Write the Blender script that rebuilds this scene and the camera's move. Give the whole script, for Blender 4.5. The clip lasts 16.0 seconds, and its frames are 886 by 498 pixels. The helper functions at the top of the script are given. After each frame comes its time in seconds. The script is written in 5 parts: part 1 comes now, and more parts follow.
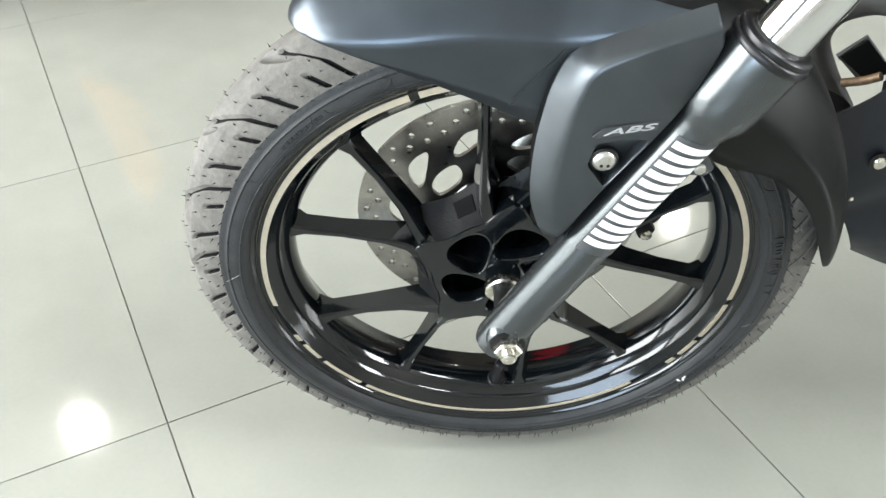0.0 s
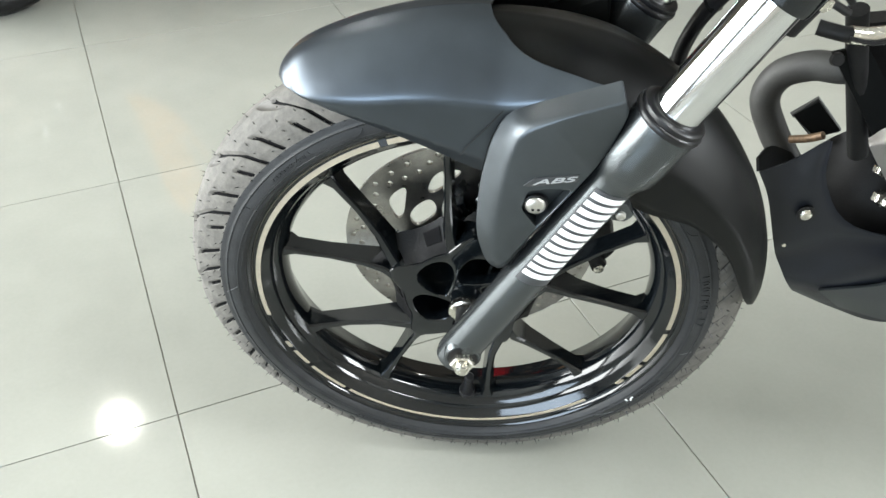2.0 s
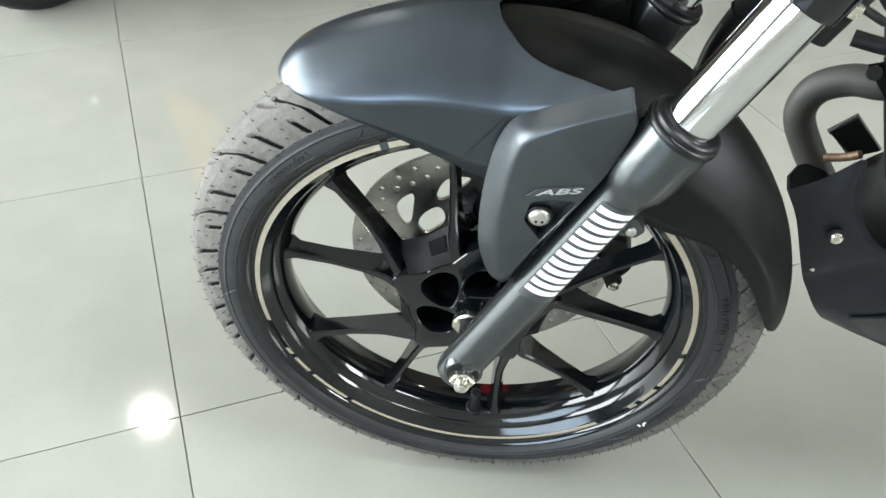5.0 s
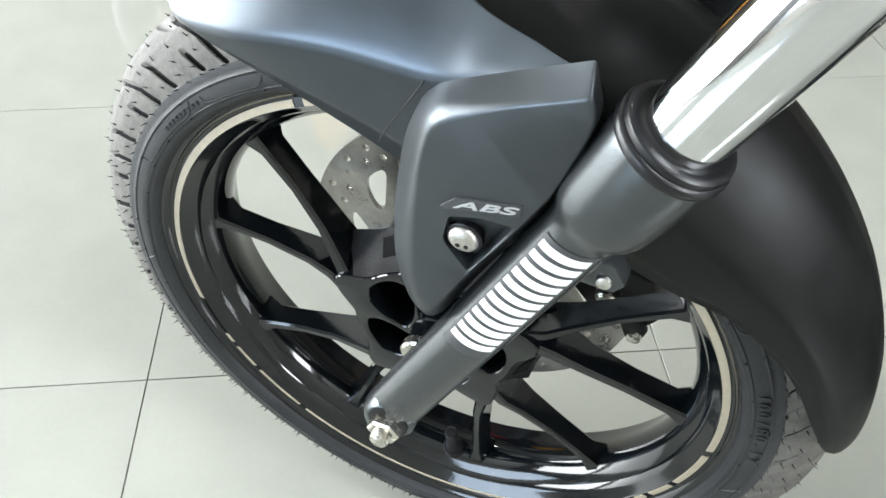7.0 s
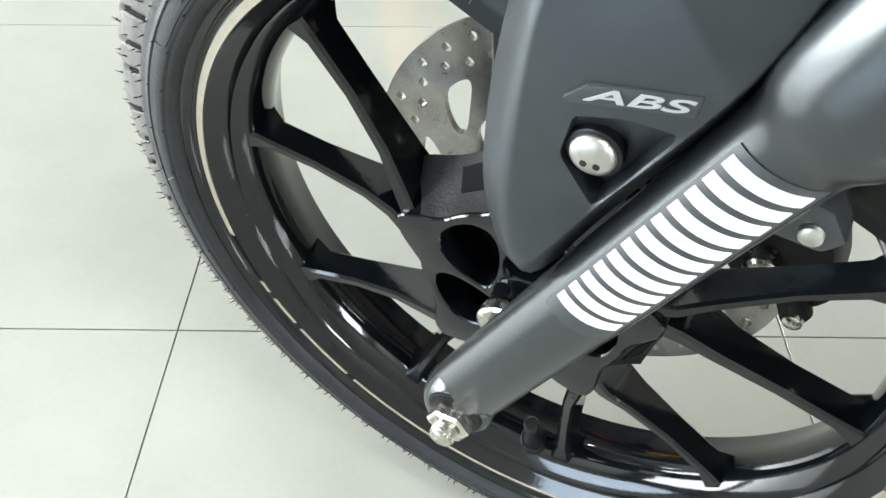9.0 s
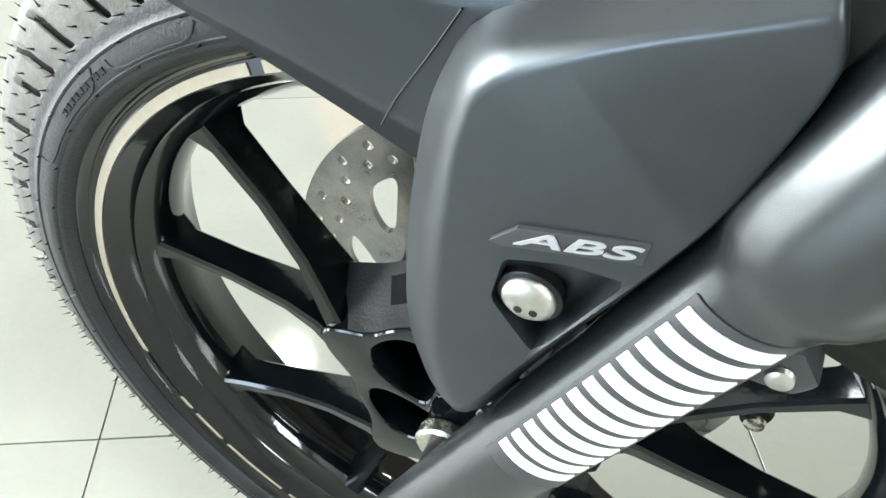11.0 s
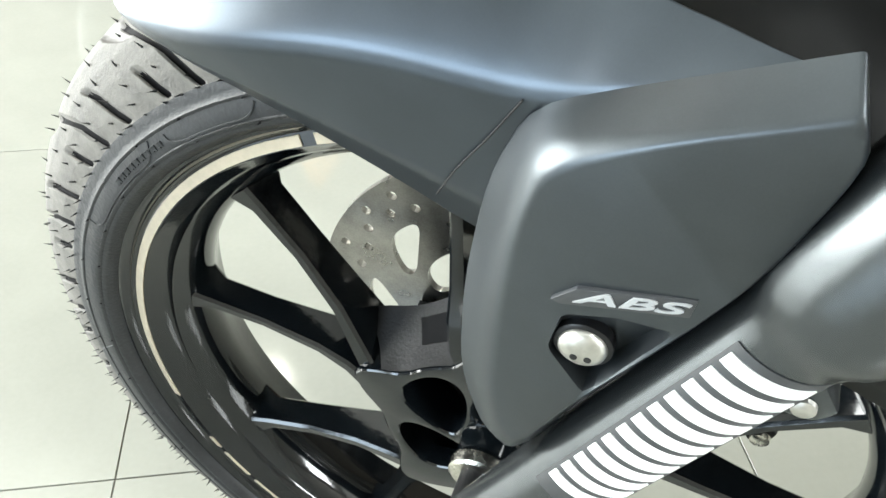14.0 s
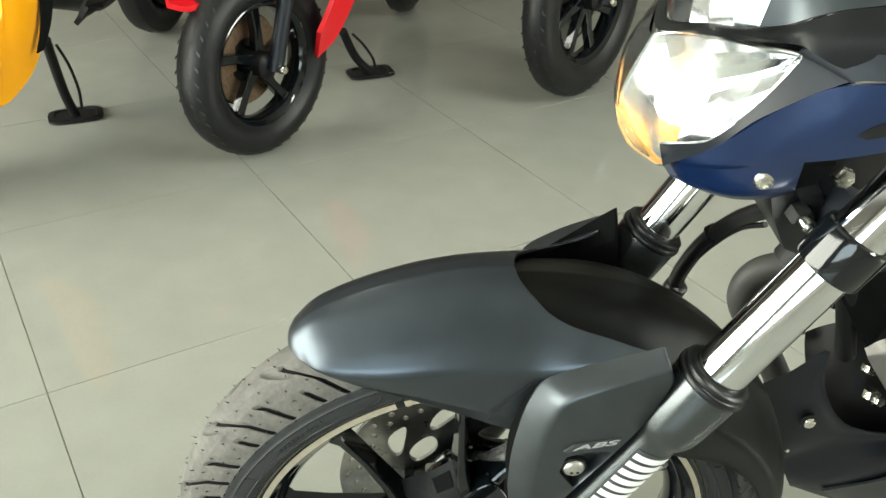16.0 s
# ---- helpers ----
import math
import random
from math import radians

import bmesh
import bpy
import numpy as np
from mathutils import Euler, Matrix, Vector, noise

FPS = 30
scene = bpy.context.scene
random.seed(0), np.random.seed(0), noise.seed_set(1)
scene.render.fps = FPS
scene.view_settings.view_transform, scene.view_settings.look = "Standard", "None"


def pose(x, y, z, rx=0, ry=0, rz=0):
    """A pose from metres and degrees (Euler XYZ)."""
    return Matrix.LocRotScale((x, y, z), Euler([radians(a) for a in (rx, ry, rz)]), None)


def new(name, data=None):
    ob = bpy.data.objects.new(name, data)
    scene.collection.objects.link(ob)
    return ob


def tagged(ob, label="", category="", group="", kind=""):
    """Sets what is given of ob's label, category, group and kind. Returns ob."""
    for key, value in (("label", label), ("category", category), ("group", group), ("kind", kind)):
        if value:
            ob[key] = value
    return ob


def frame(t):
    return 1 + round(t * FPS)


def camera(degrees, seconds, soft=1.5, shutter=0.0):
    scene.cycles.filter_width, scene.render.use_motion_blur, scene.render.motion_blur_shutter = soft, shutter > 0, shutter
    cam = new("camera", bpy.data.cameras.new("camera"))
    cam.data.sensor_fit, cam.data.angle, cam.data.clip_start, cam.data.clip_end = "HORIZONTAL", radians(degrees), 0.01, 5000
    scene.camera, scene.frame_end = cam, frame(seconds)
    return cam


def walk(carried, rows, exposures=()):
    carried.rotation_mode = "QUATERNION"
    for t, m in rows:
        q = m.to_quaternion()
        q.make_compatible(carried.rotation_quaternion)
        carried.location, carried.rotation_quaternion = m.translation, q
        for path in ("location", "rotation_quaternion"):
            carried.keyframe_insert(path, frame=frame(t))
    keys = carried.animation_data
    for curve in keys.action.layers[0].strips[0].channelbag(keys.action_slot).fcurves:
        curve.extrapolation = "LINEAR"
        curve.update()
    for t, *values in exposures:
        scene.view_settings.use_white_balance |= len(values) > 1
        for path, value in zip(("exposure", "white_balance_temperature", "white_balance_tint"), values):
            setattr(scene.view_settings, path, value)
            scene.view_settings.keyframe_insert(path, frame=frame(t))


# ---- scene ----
cam = camera(52.47, 16.0)
ROWS = [
    (0, -0.0531, -0.6515, 0.8397, 50.23, 0.13, 0.05),
    (0.5, -0, -0.7176, 0.9097, 49.96, 0.06, 0.1),
    (1, 0.0127, -0.7422, 0.942, 50.12, -0.1, 0.6),
    (1.5, 0.0182, -0.7439, 0.9394, 50.94, -0.13, 1.86),
    (2, 0.0245, -0.7365, 0.9206, 51.41, -0.12, 4.02),
    (2.5, 0.0294, -0.7241, 0.9295, 51.63, -0.1, 5.35),
    (3, 0.0353, -0.7247, 0.9202, 51.87, -0.06, 5.99),
    (3.5, 0.0458, -0.7273, 0.9122, 51.89, -0.03, 6.51),
    (4, 0.0536, -0.7292, 0.9194, 51.96, -0.07, 6.9),
    (4.5, 0.0554, -0.7286, 0.9178, 51.85, -0.1, 7.03),
    (4.7, 0.0541, -0.7243, 0.9115, 51.98, -0.13, 7.1),
    (6.8, 0.1812, -0.4625, 0.797, 49.1, -0.18, 20.42),
    (7, 0.1878, -0.4617, 0.7889, 48.97, -0.13, 22.47),
    (7.5, 0.1878, -0.4538, 0.7899, 48.12, 0.09, 24.72),
    (8, 0.1829, -0.4455, 0.7748, 47.61, 0.19, 25.86),
    (8.5, 0.1663, -0.4133, 0.6974, 47.1, 0.19, 27.09),
    (9, 0.1308, -0.3617, 0.6668, 46.72, 0.25, 28.1),
    (9.5, 0.1277, -0.3325, 0.6565, 47.48, 0.33, 27.3),
    (10, 0.1212, -0.3114, 0.653, 48.46, 0.22, 25.45),
    (10.2, 0.1192, -0.3092, 0.6585, 48.82, 0.2, 24.95),
    (12.3, 0.0954, -0.3172, 0.6694, 50.11, 0.48, 22.36),
    (12.5, 0.0895, -0.321, 0.674, 50.04, 0.59, 22.2),
    (13, 0.0852, -0.3325, 0.6878, 50.11, 0.64, 21.84),
    (13.5, 0.0821, -0.3402, 0.6829, 50.49, 0.48, 21.62),
    (14, 0.0923, -0.3372, 0.6974, 50.71, 0.56, 20.46),
    (14.5, 0.0902, -0.3724, 0.7563, 51.06, 0.82, 17.67),
    (15, 0.0863, -0.4983, 0.877, 55.15, 0.7, 13.94),
    (15.2, 0.0760, -0.5410, 0.9335, 56.42, 0.55, 11.15),
    (15.5, 0.0441, -0.5823, 0.9786, 57.66, -0.12, 6.21),
    (16, -0.0892, -0.6331, 1.003, 58.46, -0.88, -4.05),
]
EXPOSURES = [(0, -0.05, 6020, 8), (5, -0.20, 5930, 6), (6.8, -0.06, 5890, 8), (10, 0.08, 5930, 6), (12.5, 0.22, 6010, 6), (14.2, 0.16, 6120, 5), (14.55, 0.0, 6230, 4), (15.0, -0.10, 6400, 3), (15.25, -0.34, 6480, 1), (15.5, -0.54, 6500, 0), (16, -0.49, 6540, -1)]
walk(cam, [(t, pose(*p)) for t, *p in ROWS], EXPOSURES)


# ---- world, daylight and lamps ----
world = bpy.data.worlds.new("world")
scene.world = world
world.use_nodes = True
sky = world.node_tree.nodes.new("ShaderNodeTexSky")
sky.sky_type, sky.sun_disc = "NISHITA", False
sky.sun_elevation, sky.sun_rotation = radians(40), radians(200)
world.node_tree.links.new(sky.outputs[0], world.node_tree.nodes["Background"].inputs[0])
world.node_tree.nodes["Background"].inputs[1].default_value = 0.1

ROOM_X0, ROOM_X1, ROOM_Y0, ROOM_Y1, ROOM_Z = -3.6, 4.6, -3.2, 4.6, 3.0
LAMPS = [(-2.0, 2.45), (1.53, 4.25)]
# unseen ceiling panel, added to fill the right side with light
FILL_PANELS = [(1.9, -0.8, 50)]


def lamp(name, shape, sx, sy, watts, colour, m):
    data = bpy.data.lights.new(name, "AREA")
    data.shape, data.size, data.size_y, data.energy, data.color = shape, sx, sy, watts, colour
    ob = new(name, data)
    ob.matrix_world = m
    return ob


for lx, ly in LAMPS:
    lamp("downlight_glow", "DISK", 0.14, 0.14, 15, (1.0, 0.91, 0.76), pose(lx, ly, ROOM_Z - 0.03))
for lx, ly, watts in FILL_PANELS:
    lamp("fill_panel_glow", "RECTANGLE", 1.16, 0.56, watts, (1.0, 0.985, 0.94), pose(lx, ly, ROOM_Z - 0.03))
# daylight of the glazed shop front and of the side window
lamp("front_daylight", "RECTANGLE", 2.4, 1.22, 120, (0.78, 0.89, 1.0), pose(-2.15, ROOM_Y0 + 0.03, 1.10, 90, 0, 0))
# the east light is added fill, brightening the floor from the right
lamp("east_fill", "RECTANGLE", 3.0, 1.0, 380, (1.0, 0.98, 0.94), pose(ROOM_X1 - 0.03, -0.95, 1.9, 90, 0, 90))
lamp("side_daylight", "RECTANGLE", 3.7, 2.1, 600, (1.0, 0.965, 0.90), pose(ROOM_X0 + 0.03, -0.25, 1.2, 90, 0, -90))


# ---- materials ----
def material(name, colour, rough, metal=0.0, vary=0.12, scale=30.0, fine=400.0, bump=0.0, bump_scale=600.0,
             coat=0.0, rough_vary=0.1, island=0.0, coat_rough=0.06, spec=0.5):
    """A surface with colour and gloss that vary at a coarse and a fine scale, in metres of the object's own space."""
    m = bpy.data.materials.new(name)
    m.use_nodes = True
    nt = m.node_tree
    N, L = nt.nodes, nt.links
    p = N["Principled BSDF"]
    tc = N.new("ShaderNodeTexCoord")

    def noise_at(sc, detail):
        n = N.new("ShaderNodeTexNoise")
        n.inputs["Scale"].default_value, n.inputs["Detail"].default_value = sc, detail
        L.new(tc.outputs["Object"], n.inputs["Vector"])
        return n

    a, b = noise_at(scale, 4), noise_at(fine, 2)
    mix = N.new("ShaderNodeMath")
    mix.operation = "MULTIPLY_ADD"
    L.new(b.outputs["Fac"], mix.inputs[0])
    mix.inputs[1].default_value = 0.4
    L.new(a.outputs["Fac"], mix.inputs[2])
    ramp = N.new("ShaderNodeValToRGB")
    lo = [max(0.0, c * (1 - vary)) for c in colour]
    hi = [min(1.0, c * (1 + vary)) for c in colour]
    ramp.color_ramp.elements[0].position, ramp.color_ramp.elements[0].color = 0.45, (*lo, 1)
    ramp.color_ramp.elements[1].position, ramp.color_ramp.elements[1].color = 0.95, (*hi, 1)
    L.new(mix.outputs[0], ramp.inputs[0])
    L.new(ramp.outputs[0], p.inputs["Base Color"])
    if island:
        oi = N.new("ShaderNodeObjectInfo")
        hsv = N.new("ShaderNodeHueSaturation")
        rr = N.new("ShaderNodeMapRange")
        rr.inputs[3].default_value, rr.inputs[4].default_value = 1 - island, 1 + island
        L.new(oi.outputs["Random"], rr.inputs[0])
        L.new(rr.outputs[0], hsv.inputs["Value"])
        L.new(ramp.outputs[0], hsv.inputs["Color"])
        L.new(hsv.outputs[0], p.inputs["Base Color"])
    r = N.new("ShaderNodeMapRange")
    r.inputs[3].default_value, r.inputs[4].default_value = max(0.02, rough - rough_vary), min(1, rough + rough_vary)
    L.new(a.outputs["Fac"], r.inputs[0])
    L.new(r.outputs[0], p.inputs["Roughness"])
    p.inputs["Metallic"].default_value = metal
    p.inputs["Coat Weight"].default_value = coat
    p.inputs["Specular IOR Level"].default_value = spec
    p.inputs["Coat Roughness"].default_value = coat_rough
    if bump:
        n = noise_at(bump_scale, 3)
        bp = N.new("ShaderNodeBump")
        bp.inputs["Strength"].default_value, bp.inputs["Distance"].default_value = bump, 0.001
        L.new(n.outputs["Fac"], bp.inputs["Height"])
        L.new(bp.outputs[0], p.inputs["Normal"])
    return m


def glow(name, colour, strength):
    m = bpy.data.materials.new(name)
    m.use_nodes = True
    p = m.node_tree.nodes["Principled BSDF"]
    p.inputs["Base Color"].default_value = (*colour, 1)
    p.inputs["Emission Color"].default_value = (*colour, 1)
    p.inputs["Emission Strength"].default_value = strength
    return m


def glass(name, colour, rough=0.0):
    m = bpy.data.materials.new(name)
    m.use_nodes = True
    p = m.node_tree.nodes["Principled BSDF"]
    p.inputs["Base Color"].default_value = (*colour, 1)
    p.inputs["Transmission Weight"].default_value = 1
    p.inputs["Roughness"].default_value = rough
    p.inputs["IOR"].default_value = 1.15
    return m


TILE = material("glazed_tile", (0.280, 0.282, 0.249), 0.07, vary=0.05, scale=9, fine=160, rough_vary=0.025, island=0.02)
GROUT = material("grout", (0.22, 0.205, 0.175), 0.8, vary=0.25, scale=20)
DARK_WALL = material("dark_wall_paint", (0.10, 0.085, 0.065), 0.6, vary=0.08, scale=2, bump=0.1)
WALL = material("wall_paint", (0.3, 0.285, 0.25), 0.7, vary=0.05, scale=3, bump=0.1)
CEILING = material("ceiling_paint", (0.36, 0.36, 0.335), 0.8, vary=0.04, scale=3)
RUBBER = material("sidewall_rubber", (0.020, 0.021, 0.0225), 0.5, spec=0.3, vary=0.3, scale=45, bump=0.35, bump_scale=500)
BLACK_TYRE = material("clean_black_tyre_rubber", (0.0075, 0.0075, 0.008), 0.45, spec=0.3, vary=0.3, scale=45, bump=0.2, bump_scale=500)
TREAD = material("dusty_tread_rubber", (0.098, 0.092, 0.082), 0.75, vary=0.34, scale=60, fine=250, bump=0.4, bump_scale=700)
SCUFF = material("pale_scuff", (0.16, 0.165, 0.17), 0.7, vary=0.3, scale=300)
# darker than the rubber itself: shade put into tread grooves and web openings
RECESS_BLACK = material("recess_black", (0.006, 0.006, 0.0065), 0.8, spec=0.1)
SCOOP = material("smooth_scoop_rubber", (0.055, 0.050, 0.043), 0.6, vary=0.2, scale=60)
GLOSS = material("gloss_black_alloy", (0.0034, 0.0046, 0.0056), 0.09, spec=0.5, vary=0.2, scale=80, rough_vary=0.03, bump=0.05, bump_scale=200)
TAPE = material("reflective_tape", (0.46, 0.40, 0.30), 0.4, vary=0.1, scale=150)
DISC = material("brushed_disc_steel", (0.36, 0.35, 0.33), 0.3, metal=1.0, vary=0.3, scale=55, fine=900, bump=0.12, bump_scale=900)
STEEL = material("bright_steel", (0.62, 0.6, 0.54), 0.25, metal=1.0, vary=0.25, scale=200, bump=0.1)
SATIN_STEEL = material("satin_bolt_steel", (0.5, 0.49, 0.46), 0.4, metal=1.0, vary=0.12, scale=200, bump=0.08)
CHROME = material("chrome", (0.64, 0.65, 0.66), 0.09, metal=1.0, vary=0.03, scale=60, rough_vary=0.02)
FORK = material("satin_grey_fork_paint", (0.078, 0.085, 0.088), 0.25, metal=0.8, spec=0.3, vary=0.04, scale=120, bump=0.02, rough_vary=0.02)
MATTE = material("matte_graphite_paint", (0.056, 0.066, 0.078), 0.32, metal=0.8, spec=0.6, vary=0.07, scale=40, fine=1200, bump=0.005, bump_scale=2200, rough_vary=0.03)
PANEL = material("matte_grey_panel_paint", (0.064, 0.072, 0.079), 0.37, metal=0.82, spec=0.6, vary=0.08, scale=40, fine=1200, bump=0.012, bump_scale=2200, rough_vary=0.03)
COWL = material("satin_navy_black_plastic", (0.010, 0.012, 0.017), 0.42, spec=0.32, vary=0.15, scale=50, bump=0.05, bump_scale=1500)
PLASTIC = material("grained_black_plastic", (0.0045, 0.005, 0.005), 0.6, spec=0.05, vary=0.15, scale=60, bump=0.25, bump_scale=1500)
TAIL = material("satin_black_mudguard_plastic", (0.0055, 0.0058, 0.0055), 0.40, spec=0.13, vary=0.15, scale=60, bump=0.05, bump_scale=1500)
BROW = material("matte_black_brow_plastic", (0.0075, 0.008, 0.0085), 0.5, spec=0.18, vary=0.15, scale=50, bump=0.05, bump_scale=1500)
SEAL = material("black_seal_rubber", (0.006, 0.006, 0.007), 0.35, spec=0.35, vary=0.2, scale=60)
DECAL = material("white_decal", (0.78, 0.79, 0.78), 0.35, vary=0.03, scale=80)
DECAL_BACK = material("charcoal_decal", (0.035, 0.037, 0.04), 0.4, vary=0.1)
SILVER_DECAL = material("silver_decal", (0.34, 0.35, 0.36), 0.4, metal=0.1, vary=0.08)
BLUE = material("deep_blue_paint", (0.006, 0.020, 0.075), 0.3, metal=0.35, vary=0.08, scale=30, coat=0.3, rough_vary=0.04)
SHROUD = material("silver_grey_shroud_paint", (0.3, 0.28, 0.26), 0.38, metal=0.5, vary=0.08, scale=30)
EXHAUST = material("black_exhaust_paint", (0.03, 0.03, 0.028), 0.6, vary=0.25, scale=40, bump=0.1)
CASTING = material("dark_engine_casting", (0.007, 0.007, 0.0073), 0.5, spec=0.22, vary=0.4, scale=50, bump=0.3)
RUST = material("rusted_steel", (0.13, 0.085, 0.05), 0.55, metal=0.5, vary=0.4, scale=150)
RED = material("red_paint", (0.68, 0.008, 0.016), 0.35, vary=0.03, scale=8, spec=0.4)
YELLOW = material("yellow_paint", (0.85, 0.36, 0.004), 0.4, vary=0.03, scale=8, spec=0.35)
REFLECTOR = material("headlight_reflector", (0.85, 0.86, 0.87), 0.22, metal=1.0, vary=0.03)
AMBER = material("amber_lens_plastic", (0.85, 0.46, 0.16), 0.25, vary=0.2, scale=120)
LENS = glass("clear_lens", (0.96, 0.97, 0.97))
BULB = glow("lit_bulb", (1.0, 0.97, 0.9), 110)
LED = glow("lamp_diffuser", (1.0, 0.97, 0.9), 60)
DIFFUSER = glow("panel_diffuser", (1.0, 0.985, 0.94), 20)
PANE = glass("window_pane", (0.97, 0.98, 0.98))
FRAME = material("aluminium_frame", (0.45, 0.45, 0.45), 0.4, metal=0.8)


# ---- building blocks ----
LIFT = Vector((0, 0, 0))


def part(name, bm, mat, parent=None, label="", smooth=40, offset=None, kind=""):
    """Links a bmesh as one mesh object under a thing or under a part."""
    me = bpy.data.meshes.new(name)
    bm.normal_update()
    bm.to_mesh(me)
    bm.free()
    me.materials.append(mat)
    if smooth:
        me.shade_smooth()
        me.set_sharp_from_angle(angle=radians(smooth))
    ob = new(name, me)
    if parent:
        ob.parent = parent
    if offset:
        ob.location = offset
    if label or kind:
        tagged(ob, label=label, kind=kind)
    return ob


def rings(bm, loops, closed=True, caps=True):
    """Skins a list of point loops of equal length."""
    vs = [[bm.verts.new(p) for p in loop] for loop in loops]
    n = len(vs[0])
    for a, b in zip(vs, vs[1:]):
        for i in range(n if closed else n - 1):
            j = (i + 1) % n
            bm.faces.new((a[i], a[j], b[j], b[i]))
    if caps and closed:
        bm.faces.new(list(reversed(vs[0])))
        bm.faces.new(vs[-1])
    return vs


def fix(bm):
    bmesh.ops.recalc_face_normals(bm, faces=bm.faces[:])
    return bm


def frame_of(d, up=Vector((0, 1, 0))):
    d = Vector(d).normalized()
    u = up - d * up.dot(d)
    if u.length < 1e-4:
        u = Vector((1, 0, 0)) - d * d.x
    u.normalize()
    return d, u, d.cross(u)


def lathe(profile, origin, axis, n=48, bm=None, caps=True):
    """Turns (distance along, radius) pairs round an axis through origin."""
    bm = bm or bmesh.new()
    d, u, v = frame_of(axis)
    o = Vector(origin)
    rings(bm, [[o + d * s + (u * math.cos(a) + v * math.sin(a)) * max(r, 1e-5)
                for a in (2 * math.pi * i / n for i in range(n))] for s, r in profile], caps=caps)
    return fix(bm)


def ring_lathe(profile, n=120, origin=(0, 0, 0), a0=0.0, a1=360.0, bm=None, closed_profile=True):
    """Turns a (y, r) profile round the wheel's axle; part turns have end caps."""
    bm = bm or bmesh.new()
    full = abs(a1 - a0) >= 360
    steps = n if full else n + 1
    o = Vector(origin)
    vs = []
    for i in range(steps):
        a = radians(a0 + (a1 - a0) * i / n)
        vs.append([bm.verts.new(o + Vector((r * math.cos(a), y, r * math.sin(a)))) for y, r in profile])
    m = len(profile)
    for i in range(n):
        a, b = vs[i], vs[(i + 1) % steps]
        for k in range(m if closed_profile else m - 1):
            bm.faces.new((a[k], b[k], b[(k + 1) % m], a[(k + 1) % m]))
    if not full and closed_profile:
        bm.faces.new(vs[0])
        bm.faces.new(list(reversed(vs[-1])))
    return fix(bm)


def smooth_path(points, steps=6):
    """A smooth curve through the points (Catmull-Rom)."""
    P = [Vector(p) for p in points]
    P = [P[0] * 2 - P[1]] + P + [P[-1] * 2 - P[-2]]
    out = []
    for i in range(1, len(P) - 2):
        for k in range(steps):
            t = k / steps
            a, b, c, d = P[i - 1], P[i], P[i + 1], P[i + 2]
            out.append(0.5 * (2 * b + (c - a) * t + (2 * a - 5 * b + 4 * c - d) * t * t + (3 * b - a - 3 * c + d) * t ** 3))
    out.append(P[-2])
    return out


def tube(points, radius, n=14, steps=6, bm=None, flat=1.0):
    """A pipe along a smooth curve; radius may be a list, one for each point."""
    bm = bm or bmesh.new()
    pts = smooth_path(points, steps) if steps > 1 else [Vector(p) for p in points]
    if isinstance(radius, (int, float)):
        rad = [radius] * len(pts)
    else:
        rad = [radius[min(int(i / steps), len(radius) - 2)] * (1 - (i / steps) % 1 if i < len(pts) - 1 else 0)
               + radius[min(int(i / steps), len(radius) - 2) + 1] * ((i / steps) % 1 if i < len(pts) - 1 else 1) for i in range(len(pts))]
    loops, u = [], None
    for i, p in enumerate(pts):
        d = (pts[min(i + 1, len(pts) - 1)] - pts[max(i - 1, 0)]).normalized()
        u = (u - d * u.dot(d)).normalized() if u else frame_of(d)[1]
        v = d.cross(u)
        loops.append([p + (u * math.cos(a) + v * math.sin(a) * flat) * rad[i] for a in (2 * math.pi * k / n for k in range(n))])
    rings(bm, loops)
    return fix(bm)


def bar(path, widths, y0, y1, chamfer=0.003, front=1.0, bm=None):
    """A cast bar in the wheel's plane along (x, z) points, chamfered along its edges."""
    bm = bm or bmesh.new()
    P = [Vector((x, 0, z)) for x, z in path]
    loops = []
    for i, p in enumerate(P):
        d = (P[min(i + 1, len(P) - 1)] - P[max(i - 1, 0)]).normalized()
        nrm = Vector((-d.z, 0, d.x))
        w, c = widths[i] / 2, min(chamfer, widths[i] * 0.3)
        ya, yb = (y0[i], y1[i]) if isinstance(y0, (list, tuple)) else (y0, y1)
        v = w * front
        c2 = min(c, v * 0.5)
        sec = [(-v, ya + c2), (-v + c2, ya), (v - c2, ya), (v, ya + c2), (w, yb - c), (w - c, yb), (-w + c, yb), (-w, yb - c)]
        loops.append([p + nrm * a + Vector((0, y, 0)) for a, y in sec])
    rings(bm, loops)
    return fix(bm)


def prism(poly, y0, y1, bevel=0.0, bm=None, segs=2):
    """An (x, z) polygon thickened from y0 to y1, with rounded edges."""
    own = bmesh.new()
    a = [own.verts.new((x, y0, z)) for x, z in poly]
    f = own.faces.new(a)
    ext = bmesh.ops.extrude_face_region(own, geom=[f])
    bmesh.ops.translate(own, verts=[g for g in ext["geom"] if isinstance(g, bmesh.types.BMVert)], vec=(0, y1 - y0, 0))
    fix(own)
    if bevel:
        bmesh.ops.bevel(own, geom=own.edges[:], offset=bevel, segments=segs, affect="EDGES", profile=0.6)
    return own


def block(sx, sy, sz, m, bevel=0.0, segs=2):
    bm = bmesh.new()
    bmesh.ops.create_cube(bm, size=1)
    bmesh.ops.scale(bm, vec=(sx, sy, sz), verts=bm.verts[:])
    if bevel:
        bmesh.ops.bevel(bm, geom=bm.edges[:], offset=bevel, segments=segs, affect="EDGES", profile=0.6)
    bmesh.ops.transform(bm, matrix=m, verts=bm.verts[:])
    return bm


